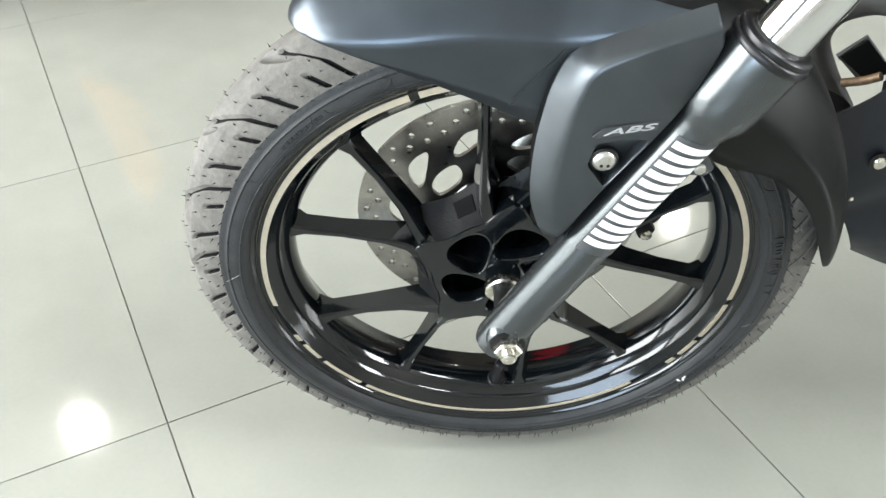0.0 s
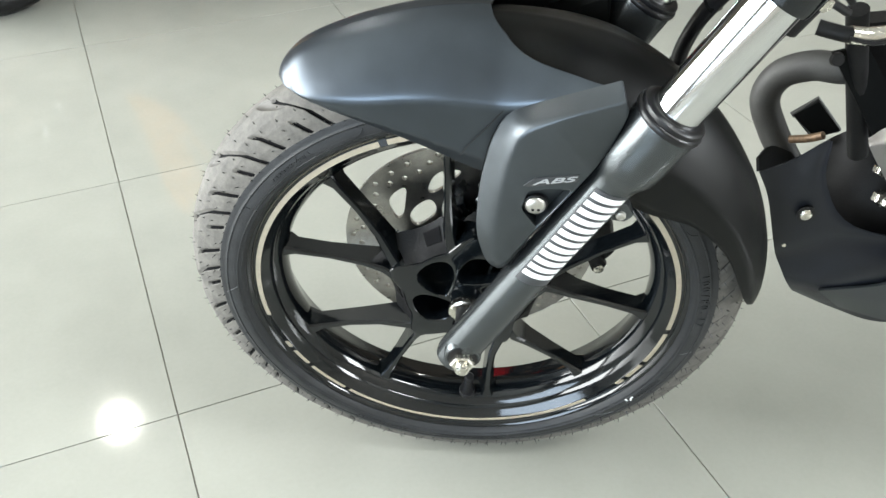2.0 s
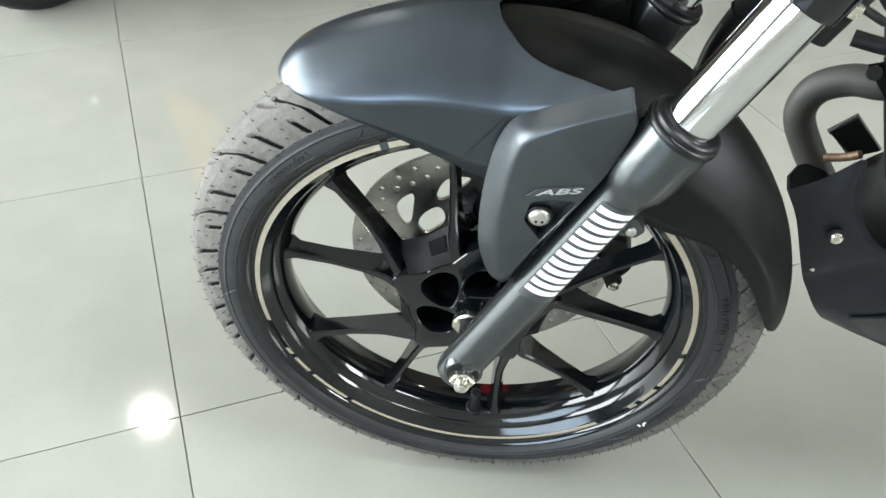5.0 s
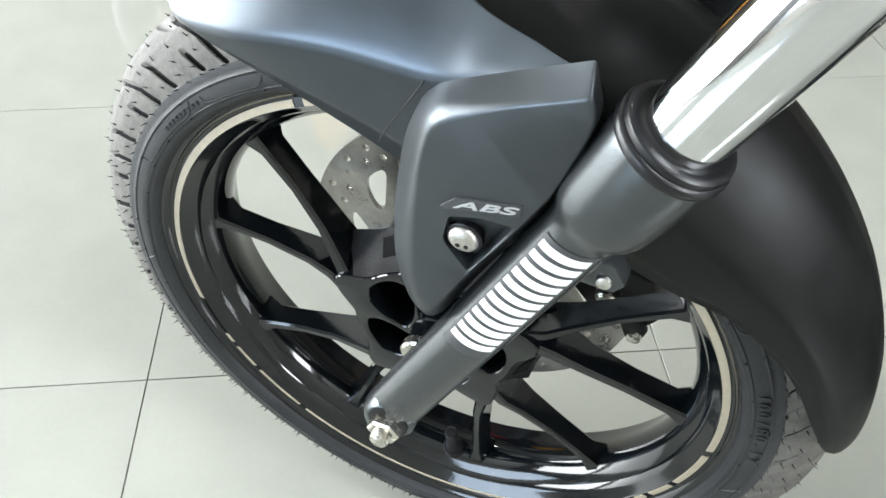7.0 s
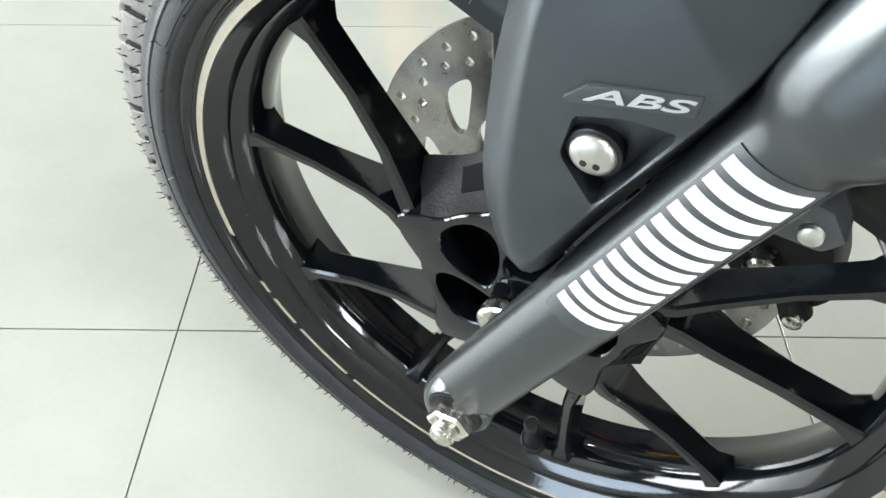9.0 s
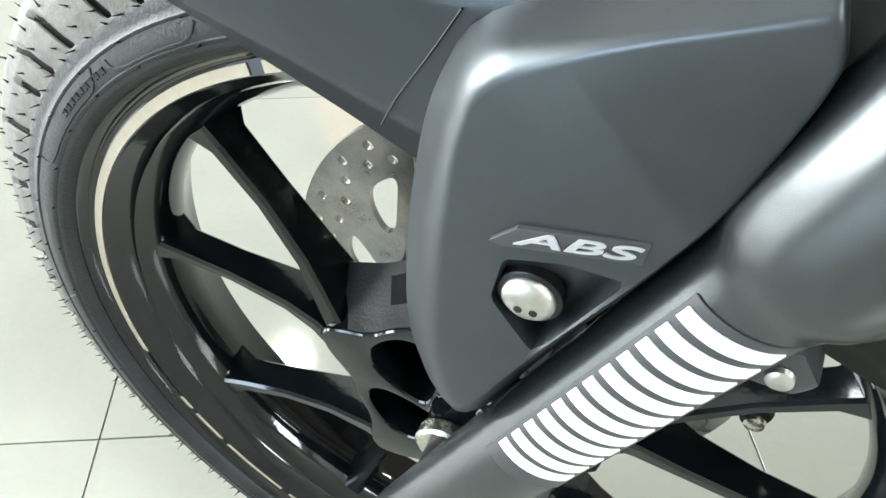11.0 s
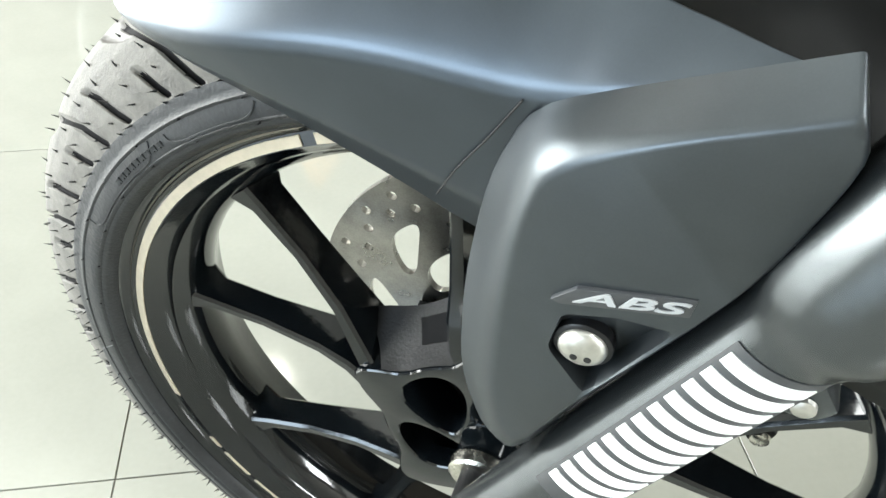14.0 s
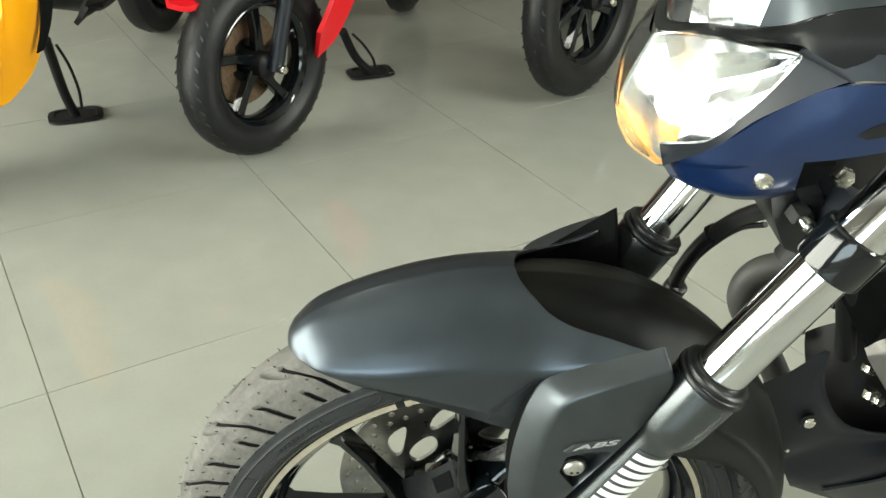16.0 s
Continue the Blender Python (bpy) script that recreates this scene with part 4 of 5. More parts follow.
bowl = [c for curve, dx, k in ((LENS_EDGE, 0.004, 0.99), (LENS_LOW, 0.024, 0.945), (LENS_MID, 0.034, 0.92), (LENS_TOP, 0.009, 0.975)) for c in deeper([curve], dx, k)]
part("reflector", sheet(bowl, 3, 3, 0.002), REFLECTOR, headlight, "faceted mirror reflector", smooth=8)
shallow = [[mirrored(p) for p in c] for c in deeper([LENS_EDGE, LENS_LOW, LENS_MID, LENS_TOP], 0.003, 0.993)]
part("reflector", sheet(shallow, 3, 3, 0.002), REFLECTOR, headlight, "faceted mirror reflector", smooth=8)
part("reflector_spine", sheet([[c[-1] for c in bowl], [c[-1] for c in shallow]], 2, 3, 0.002), REFLECTOR, headlight)
part("housing", sheet(both(deeper([LENS_EDGE, LENS_LOW, LENS_MID, LENS_TOP], 0.050, 0.95)), 3, 3, 0.003), PLASTIC, headlight)
for sd in (-1, 1):
    part("bulb", lathe([(0, 0.006), (0.004, 0.0125), (0.013, 0.0155), (0.022, 0.0125), (0.027, 0.004)], (0.124, sd * 0.026, 0.486), (-1, sd * -0.3, 0), 20), BULB, headlight, "lit headlight bulb")
amber = []
for lower, upper, f, start in ((LENS_EDGE, LENS_LOW, 0.0, 0.0), (LENS_EDGE, LENS_LOW, 0.9, 0.3), (LENS_LOW, LENS_MID, 0.75, 0.75)):
    ends = [Vector(lower[k]).lerp(Vector(upper[k]), f) for k in (3, 4)]
    amber.append([ends[0].lerp(ends[1], start) + Vector((-0.0016, 0, -0.0006)), ends[0].lerp(ends[1], 0.5 + start / 2) + Vector((-0.0022, 0, -0.0006)), ends[1] + Vector((-0.0016, 0, -0.0006)), mirrored(ends[0]) + Vector((-0.0016, 0.001, -0.0006))])
part("amber_strip", sheet(amber, 3, 4, 0.0012), AMBER, headlight, "amber strip along the lower lens edge")

BEZ_IN = [(0.210, -0.098, 0.555), (0.167, -0.070, 0.547), (0.166, -0.068, 0.538), (0.148, -0.064, 0.504), (0.128, -0.057, 0.478), (0.112, -0.043, 0.467), (0.105, -0.029, 0.459)]
BEZ_OUT = [(0.214, -0.101, 0.540), (0.193, -0.092, 0.536), (0.186, -0.087, 0.532), (0.152, -0.071, 0.501), (0.132, -0.060, 0.475), (0.115, -0.042, 0.453), (0.111, -0.028, 0.439)]
for sd in (1, -1):
    on_bike("headlight_bezel", sheet([[Vector(p) if sd > 0 else mirrored(p) for p in c] for c in (BEZ_IN, BEZ_OUT)], 4, 6, 0.003), COWL, "matte black headlight surround")
BLUE_TOP = [(0.214, -0.102, 0.540), (0.186, -0.0885, 0.532), (0.170, -0.0795, 0.520), (0.150, -0.0715, 0.501), (0.132, -0.0615, 0.477), (0.115, -0.041, 0.454)]
BLUE_MID = [(0.220, -0.102, 0.520), (0.190, -0.092, 0.509), (0.173, -0.082, 0.494), (0.154, -0.072, 0.476), (0.135, -0.060, 0.462), (0.117, -0.040, 0.451)]
BLUE_LOW = [(0.231, -0.098, 0.495), (0.202, -0.090, 0.484), (0.181, -0.080, 0.475), (0.157, -0.071, 0.467), (0.139, -0.058, 0.457), (0.119, -0.039, 0.448)]
for sd in (1, -1):
    f = (lambda p: Vector(p)) if sd > 0 else mirrored
    cowl = on_bike("headlight_cowl", sheet([[f(p) for p in c] for c in (BLUE_TOP, BLUE_MID, BLUE_LOW)], 4, 5, 0.003), BLUE, "deep blue painted headlight cowl")
    CH0 = [(0.181, -0.0795, 0.478), (0.157, -0.0705, 0.470), (0.138, -0.0572, 0.460), (0.118, -0.0385, 0.451), (0.121, 0.000, 0.424)]
    CH1 = [(0.185, -0.070, 0.450), (0.168, -0.064, 0.441), (0.149, -0.050, 0.432), (0.131, -0.028, 0.426), (0.128, 0.000, 0.414)]
    CH2 = [(0.195, -0.050, 0.432), (0.179, -0.046, 0.424), (0.159, -0.036, 0.418), (0.138, -0.020, 0.417), (0.131, 0.000, 0.412)]
    part("chin", sheet([[f(p) for p in c] for c in (CH0, CH1, CH2)], 4, 5, 0.003), BLUE, cowl, "blue chin piece under the headlight")
    part("cowl_screw", lathe([(0, 0.0085), (0.002, 0.0085), (0.004, 0.007), (0.0055, 0.003)], f((0.165, -0.068, 0.453)), (0.1, -sd, -0.1), 24), STEEL, cowl, "domed steel screw")
    part("vent", sheet([[f(p) for p in c] for c in ([(0.199, -0.094, 0.500), (0.205, -0.098, 0.509), (0.220, -0.103, 0.519)], [(0.204, -0.094, 0.498), (0.209, -0.097, 0.501), (0.224, -0.102, 0.508)])], 3, 4, 0.002), SEAL, cowl)
    if sd > 0:
        part("bracket", sheet([[(0.182, -0.060, 0.459), (0.208, -0.070, 0.467)], [(0.188, -0.055, 0.437), (0.202, -0.062, 0.446)]], 3, 4, 0.004), PLASTIC, cowl)
# black body above the lens, with the upper lamp let in
TOP0 = [(0.213, -0.100, 0.541), (0.185, -0.088, 0.541), (0.167, -0.079, 0.547), (0.162, -0.066, 0.547), (0.133, -0.056, 0.548), (0.113, -0.042, 0.547), (0.095, 0.000, 0.529)]
TOP1 = [(0.207, -0.096, 0.564), (0.181, -0.084, 0.559), (0.166, -0.074, 0.556), (0.158, -0.062, 0.552), (0.135, -0.052, 0.550), (0.115, -0.038, 0.547), (0.098, 0.000, 0.534)]
TOP2 = [(0.210, -0.080, 0.577), (0.183, -0.072, 0.571), (0.168, -0.064, 0.562), (0.158, -0.056, 0.555), (0.141, -0.048, 0.550), (0.118, -0.034, 0.547), (0.101, 0.000, 0.536)]
on_bike("headlight_brow", sheet(both([TOP0, TOP1, TOP2]), 4, 5, 0.004), BROW, "matte black headlight brow")
UP0 = [(0.142, -0.047, 0.549), (0.118, -0.033, 0.546), (0.102, 0.000, 0.536)]
UP1 = [(0.149, -0.044, 0.562), (0.118, -0.030, 0.562), (0.102, 0.000, 0.554)]
UP2 = [(0.153, -0.038, 0.578), (0.118, -0.026, 0.580), (0.104, 0.000, 0.574)]
upper = on_bike("upper_lamp", sheet(both([UP0, UP1, UP2]), 4, 5, 0.002), LENS, "clear upper position lamp")
part("upper_reflector", sheet(both([[Vector(p) + Vector((0.016, 0, -0.004)) for p in c] for c in (UP0, UP1, UP2)]), 2, 2, 0.002), REFLECTOR, upper, smooth=12)
VIS0 = [(0.211, -0.079, 0.578), (0.183, -0.071, 0.571), (0.168, -0.063, 0.563), (0.158, -0.055, 0.555), (0.144, -0.047, 0.550)]
VIS1 = [(0.214, -0.060, 0.596), (0.184, -0.054, 0.591), (0.168, -0.048, 0.585), (0.158, -0.042, 0.581), (0.154, -0.038, 0.578)]
for sd in (1, -1):
    f = (lambda p: Vector(p)) if sd > 0 else mirrored
    on_bike("meter_visor", sheet([[f(p) for p in c] for c in (VIS0, VIS1)], 3, 5, 0.003), PANEL, "grey satin visor beside the upper lamp")

# ---- hose, cables, steering stem ----
hose = on_bike("brake_hose", tube([(0.201, 0.118, 0.190), (0.202, 0.112, 0.224), (0.212, 0.100, 0.268), (0.225, 0.078, 0.309), (0.232, 0.045, 0.344), (0.240, 0.005, 0.378)], 0.0078), SEAL, "black rubber brake hose")
part("hose_grommet", lathe([(-0.006, 0.009), (-0.004, 0.0115), (0.004, 0.0115), (0.006, 0.009)], (0.202, 0.116, 0.200), (0.3, -0.1, 0.9), 20), SEAL, hose)
part("hose_clip", lathe([(-0.004, 0.0094), (0.004, 0.0094)], (0.217, 0.095, 0.282), (0.6, -0.2, 0.6), 16), PLASTIC, hose)
on_bike("speed_cable", tube([(0.205, 0.108, 0.233), (0.217, 0.090, 0.274), (0.228, 0.070, 0.307), (0.237, 0.045, 0.329)], 0.0026), SEAL, "thin black cable")
stem = on_bike("steering_stem", lathe([(0.40, 0.020), (0.62, 0.026)], (FX + 0.055, 0, -0.03), FD, 32), CASTING, "dark cast steering stem")
for a, b, c in (((0.225, -0.05, 0.40), (0.25, -0.03, 0.37), (0.30, 0.0, 0.33)), ((0.23, -0.02, 0.42), (0.27, -0.02, 0.40), (0.34, 0.02, 0.36)), ((0.24, 0.02, 0.41), (0.28, 0.05, 0.36), (0.33, 0.07, 0.30))):
    part("wire", tube([a, b, c], 0.0035), SEAL, stem)
part("stem_bracket", prism([(0.176, 0.444), (0.196, 0.462), (0.262, 0.458), (0.268, 0.410), (0.246, 0.372), (0.226, 0.364), (0.206, 0.374), (0.190, 0.404)], -0.046, 0.03, 0.004), SEAL, stem, "black cast steering bracket")
part("bracket_rib", prism([(0.192, 0.440), (0.206, 0.446), (0.244, 0.388), (0.234, 0.378)], -0.052, -0.046, 0.002), CASTING, stem)
part("horn_nut", hexagon((0.205, -0.047, 0.412), (0.2, -1, -0.2), 0.009, 0.012), CASTING, stem)
part("horn_stud", lathe([(0, 0.0048), (0.016, 0.0048), (0.018, 0.003)], (0.205, -0.050, 0.412), (0.2, -1, -0.2), 14), STEEL, stem)
part("bracket_bolt", hexagon((0.228, -0.047, 0.441), (0.1, -1, 0.1), 0.0075, 0.010), STEEL, stem, "bright hexagon bolt")

# ---- engine side: header pipe, belly cowl, frame, shroud ----
pipe = on_bike("header_pipe", tube([(0.467, 0.181, 0.172), (0.405, 0.198, 0.150), (0.373, 0.217, 0.140), (0.345, 0.230, 0.118), (0.336, 0.231, 0.084), (0.353, 0.222, 0.045), (0.380, 0.207, 0.004), (0.408, 0.196, -0.047)], 0.0172, 20), EXHAUST, "matte black exhaust header pipe")
part("sensor", tube([(0.368, 0.202, 0.048), (0.385, 0.193, 0.057), (0.397, 0.184, 0.069)], 0.0048, 12), RUST, pipe, "rusty brass sensor plug")
BC = [[(0.294, 0.065, 0.110), (0.324, 0.069, 0.124), (0.352, 0.073, 0.146), (0.358, 0.075, 0.143)],
      [(0.309, 0.058, 0.081), (0.331, 0.057, 0.094), (0.349, 0.059, 0.109), (0.362, 0.062, 0.100)],
      [(0.326, 0.051, 0.028), (0.349, 0.049, 0.045), (0.373, 0.051, 0.056), (0.406, 0.056, 0.048)],
      [(0.335, 0.053, 0.004), (0.369, 0.052, 0.015), (0.411, 0.055, 0.027), (0.521, 0.062, 0.018)],
      [(0.349, 0.048, -0.020), (0.388, 0.040, -0.018), (0.433, 0.040, 0.000), (0.519, 0.046, 0.008)],
      [(0.366, 0.061, -0.050), (0.408, 0.054, -0.057), (0.458, 0.053, -0.048), (0.539, 0.054, -0.037)],
      [(0.382, 0.082, -0.079), (0.434, 0.079, -0.102), (0.493, 0.075, -0.119), (0.572, 0.076, -0.107)]]
cowl = on_bike("belly_cowl", sheet(BC, 5, 6, 0.003), COWL, "matte dark belly cowl under the engine")
part("lower_strip", sheet([[(0.387, 0.037, -0.030), (0.442, 0.0375, -0.020), (0.464, 0.037, -0.0105), (0.530, 0.042, 0.000)], [(0.404, 0.046, -0.050), (0.452, 0.047, -0.052), (0.486, 0.048, -0.052), (0.540, 0.050, -0.045)], [(0.430, 0.062, -0.082), (0.474, 0.064, -0.099), (0.508, 0.067, -0.109), (0.548, 0.066, -0.100)]], 5, 5, 0.003), PANEL, cowl, "lighter grey lower strip of the cowl")
part("cowl_bolt", lathe([(0, 0.0062), (0.0025, 0.0062), (0.0038, 0.0045), (0.0042, 0.0015)], (0.346, 0.043, 0.074), (0.0, -0.97, 0.2), 24), STEEL, cowl, "bright steel cowl bolt")
part("bolt_recess", lathe([(-0.001, 0.0092), (0.0008, 0.0092), (0.0012, 0.0075)], (0.346, 0.043, 0.074), (0.0, -0.97, 0.2), 24), SEAL, cowl)
part("rivet", lathe([(0, 0.003), (0.0015, 0.002)], (0.338, 0.048, 0.024), (0, -1, 0.3), 12), STEEL, cowl)
part("cowl_inside", sheet([[(0.321, 0.153, 0.059), (0.339, 0.173, 0.060), (0.373, 0.195, 0.034)], [(0.321, 0.137, 0.052), (0.346, 0.156, 0.042), (0.373, 0.175, 0.038)]], 4, 4, 0.004), PLASTIC, cowl)
plate = on_bike("mounting_plate", sheet([[(0.387, 0.266, 0.037), (0.412, 0.270, 0.057)], [(0.411, 0.244, 0.018), (0.439, 0.250, 0.028)]], 3, 3, 0.018), PLASTIC, "black square mounting bracket")
part("lip", tube([(0.385, 0.262, 0.039), (0.410, 0.265, 0.062), (0.440, 0.246, 0.030)], 0.0042, 8, 1), EXHAUST, plate)
downtube = on_bike("frame_downtube", tube([(0.346, 0.093, 0.281), (0.368, 0.100, 0.214), (0.407, 0.112, 0.101)], 0.0105, 16), CASTING, "black frame downtube")
part("gusset", sheet([[(0.337, 0.092, 0.235), (0.369, 0.098, 0.241)], [(0.413, 0.090, 0.130), (0.431, 0.099, 0.161)]], 3, 3, 0.004), PLASTIC, downtube)
part("gusset_bolt", lathe([(0, 0.007), (0.004, 0.006)], (0.340, 0.085, 0.233), (0, -1, 0.4), 16), CASTING, downtube)
line = on_bike("clutch_cable", tube([(0.304, 0.062, 0.280), (0.317, 0.057, 0.279), (0.330, 0.052, 0.279), (0.356, 0.052, 0.279), (0.378, 0.058, 0.284), (0.410, 0.064, 0.294)], 0.0072, 14), CASTING, "black cable with a bright ferrule")
part("ferrule", tube([(0.330, 0.052, 0.279), (0.345, 0.052, 0.278), (0.360, 0.052, 0.280)], 0.0085, 14), STEEL, line, "bright steel ferrule")
part("loop_wire", tube([(0.328, 0.044, 0.280), (0.353, 0.042, 0.278), (0.375, 0.045, 0.290), (0.395, 0.050, 0.307)], 0.0022, 8), SEAL, line)
block_ob = on_bike("engine_block", sheet([[(0.426, 0.196, 0.041), (0.458, 0.181, 0.084), (0.569, 0.183, 0.101)], [(0.402, 0.143, 0.019), (0.458, 0.125, 0.037), (0.572, 0.125, 0.040)], [(0.404, 0.098, -0.025), (0.475, 0.096, -0.044), (0.597, 0.095, -0.050)]], 4, 4, 0.02), CASTING, "black engine casting behind the cowl")
part("cylinder_head", sheet([[(0.373, 0.163, 0.237), (0.421, 0.154, 0.249), (0.506, 0.150, 0.259)], [(0.384, 0.166, 0.177), (0.441, 0.152, 0.187), (0.529, 0.143, 0.195)], [(0.431, 0.162, 0.094), (0.468, 0.147, 0.102), (0.559, 0.133, 0.111)]], 4, 4, 0.02), CASTING, block_ob, "black cylinder head casting")
for i in range(5):
    part("cooling_fin", sheet([[(0.406, 0.161, 0.174), (0.541, 0.162, 0.183)], [(0.434, 0.216, 0.130), (0.578, 0.217, 0.140)]], 2, 2, 0.003), CASTING, block_ob).location.z -= 0.012 * i
for q, r in (((0.437, 0.092, 0.060), 0.0085), ((0.442, 0.087, 0.058), 0.006), ((0.432, 0.106, 0.087), 0.007)):
    part("engine_bolt", hexagon(q, (0.1, -1, 0.4), r, 0.012), STEEL, block_ob)
shroud = on_bike("tank_shroud", sheet([[(0.390, 0.063, 0.158), (0.407, 0.051, 0.184), (0.478, 0.032, 0.195)], [(0.394, 0.053, 0.150), (0.412, 0.028, 0.172), (0.475, 0.011, 0.182)], [(0.436, 0.051, 0.094), (0.445, 0.025, 0.114), (0.497, 0.009, 0.126)], [(0.471, 0.056, 0.048), (0.482, 0.036, 0.052), (0.530, 0.016, 0.048)]], 4, 5, 0.004), SHROUD, "silver-grey satin tank shroud")
on_bike("shroud_insert", sheet([[(0.401, 0.061, 0.180), (0.410, 0.059, 0.207), (0.477, 0.049, 0.211)], [(0.404, 0.055, 0.178), (0.424, 0.044, 0.177), (0.481, 0.033, 0.187)]], 3, 4, 0.004), MATTE, "dark satin shroud insert")
tank = on_bike("tank_wing", sheet([[(0.389, 0.037, 0.238), (0.394, 0.031, 0.273), (0.433, 0.024, 0.301)], [(0.388, 0.035, 0.231), (0.395, 0.014, 0.255), (0.432, 0.002, 0.282)], [(0.393, 0.038, 0.228), (0.402, 0.017, 0.238), (0.442, -0.001, 0.255)]], 3, 5, 0.004), DECAL, "white and blue tank wing")
part("blue_edge", sheet([[(0.387, 0.033, 0.232), (0.400, 0.013, 0.240), (0.441, -0.003, 0.255)], [(0.394, 0.038, 0.223), (0.406, 0.020, 0.230), (0.449, 0.006, 0.243)]], 3, 5, 0.004), BLUE, tank, "blue edge strip")

# the rest of the machine behind the fork; tank, saddle, crankcase and rear wheel are unseen, added to shade the floor
def body_bulk(name, mat, label, rows):
    """A rounded body along x; rows of (x, z middle, half height, half width)."""
    bm = bmesh.new()
    rings(bm, [[Vector((x, w * math.copysign(abs(math.cos(q)) ** 0.75, math.cos(q)), z + h * math.copysign(abs(math.sin(q)) ** 0.75, math.sin(q)))) for q in (2 * math.pi * k / 24 for k in range(24))] for x, z, h, w in rows])
    return on_bike(name, fix(bm), mat, label)


body_bulk("fuel_tank", BLUE, "unseen deep blue fuel tank, added for its shade", [(0.52, 0.60, 0.03, 0.05), (0.56, 0.60, 0.10, 0.13), (0.70, 0.62, 0.14, 0.16), (0.86, 0.58, 0.12, 0.14), (0.98, 0.54, 0.05, 0.08)])
body_bulk("cylinder_barrel", CASTING, "dark finned cylinder barrel", [(0.470, 0.09, 0.03, 0.02), (0.480, 0.09, 0.06, 0.03), (0.520, 0.09, 0.07, 0.035), (0.60, 0.08, 0.07, 0.04), (0.64, 0.07, 0.05, 0.03)])
body_bulk("saddle", PLASTIC, "unseen black saddle, added for its shade", [(0.96, 0.52, 0.03, 0.08), (1.05, 0.52, 0.05, 0.13), (1.25, 0.56, 0.05, 0.13), (1.45, 0.62, 0.05, 0.11), (1.58, 0.66, 0.03, 0.06)])
body_bulk("crankcase", CASTING, "unseen dark cast crankcase, added for its shade", [(0.64, 0.03, 0.06, 0.04), (0.70, 0.02, 0.12, 0.09), (0.80, 0.02, 0.18, 0.15), (0.95, 0.04, 0.14, 0.12), (1.02, 0.04, 0.08, 0.06)])
rear = on_bike("rear_wheel", ring_lathe([(-0.030, 0.205), (-0.062, 0.225), (-0.068, 0.245), (-0.055, 0.275), (-0.025, 0.293), (0.025, 0.293), (0.055, 0.275), (0.068, 0.245), (0.062, 0.225), (0.030, 0.205)], 90, origin=(1.335, 0, 0)), RUBBER, "unseen black rear wheel, added for its shade")
part("rear_hub", lathe([(-0.10, 0.02), (-0.09, 0.05), (0.09, 0.05), (0.10, 0.02)], (1.335, 0, 0), (0, 1, 0), 28), GLOSS, rear)
for k in range(5):
    part("rear_spoke", bar([(1.335 + 0.04 * math.cos(1.257 * k), 0.04 * math.sin(1.257 * k)), (1.335 + 0.207 * math.cos(1.257 * k), 0.207 * math.sin(1.257 * k))], [0.04, 0.03], -0.02, 0.02), GLOSS, rear)

# seam on the mudguard's flank beside the panel
on_bike("seam", tube([(0.029, -0.071, 0.274), (0.017, -0.068, 0.255), (0.003, -0.064, 0.234), (-0.006, -0.061, 0.218)], 0.0004, 6), SEAL, "thin dark seam line")

# ---- brake caliper, speed sensor on the far side ----
caliper = on_bike("brake_caliper", prism([(0.085, 0.030), (0.110, 0.062), (0.150, 0.050), (0.160, 0.012), (0.150, -0.002), (0.105, 0.004)], 0.036, 0.082, 0.006), CASTING, "black brake caliper")
part("caliper_arm", prism([(0.112, 0.012), (0.136, 0.022), (0.152, -0.002), (0.146, -0.014), (0.136, -0.014), (0.130, 0.002)], 0.030, 0.040, 0.004), CASTING, caliper)
part("caliper_bolt", lathe([(0, 0.006), (0.003, 0.0055), (0.004, 0.003)], (0.1425, 0.030, -0.0060), (0, -1, 0), 18), STEEL, caliper, "bright caliper bolt")
part("piston", lathe([(0, 0.010), (0.010, 0.010), (0.012, 0.008)], (0.118, 0.036, 0.028), (0, -1, 0), 20), STEEL, caliper)
sensor_ring = on_bike("wheel_sensor", prism([(-0.050, 0.030), (-0.030, 0.034), (-0.028, 0.012), (-0.048, 0.006)], 0.030, 0.046, 0.003), SHROUD, "grey wheel speed sensor")
part("sensor_slot", block(0.012, 0.003, 0.004, Matrix.Translation((-0.040, 0.0295, 0.018)), 0.001), SEAL, sensor_ring)


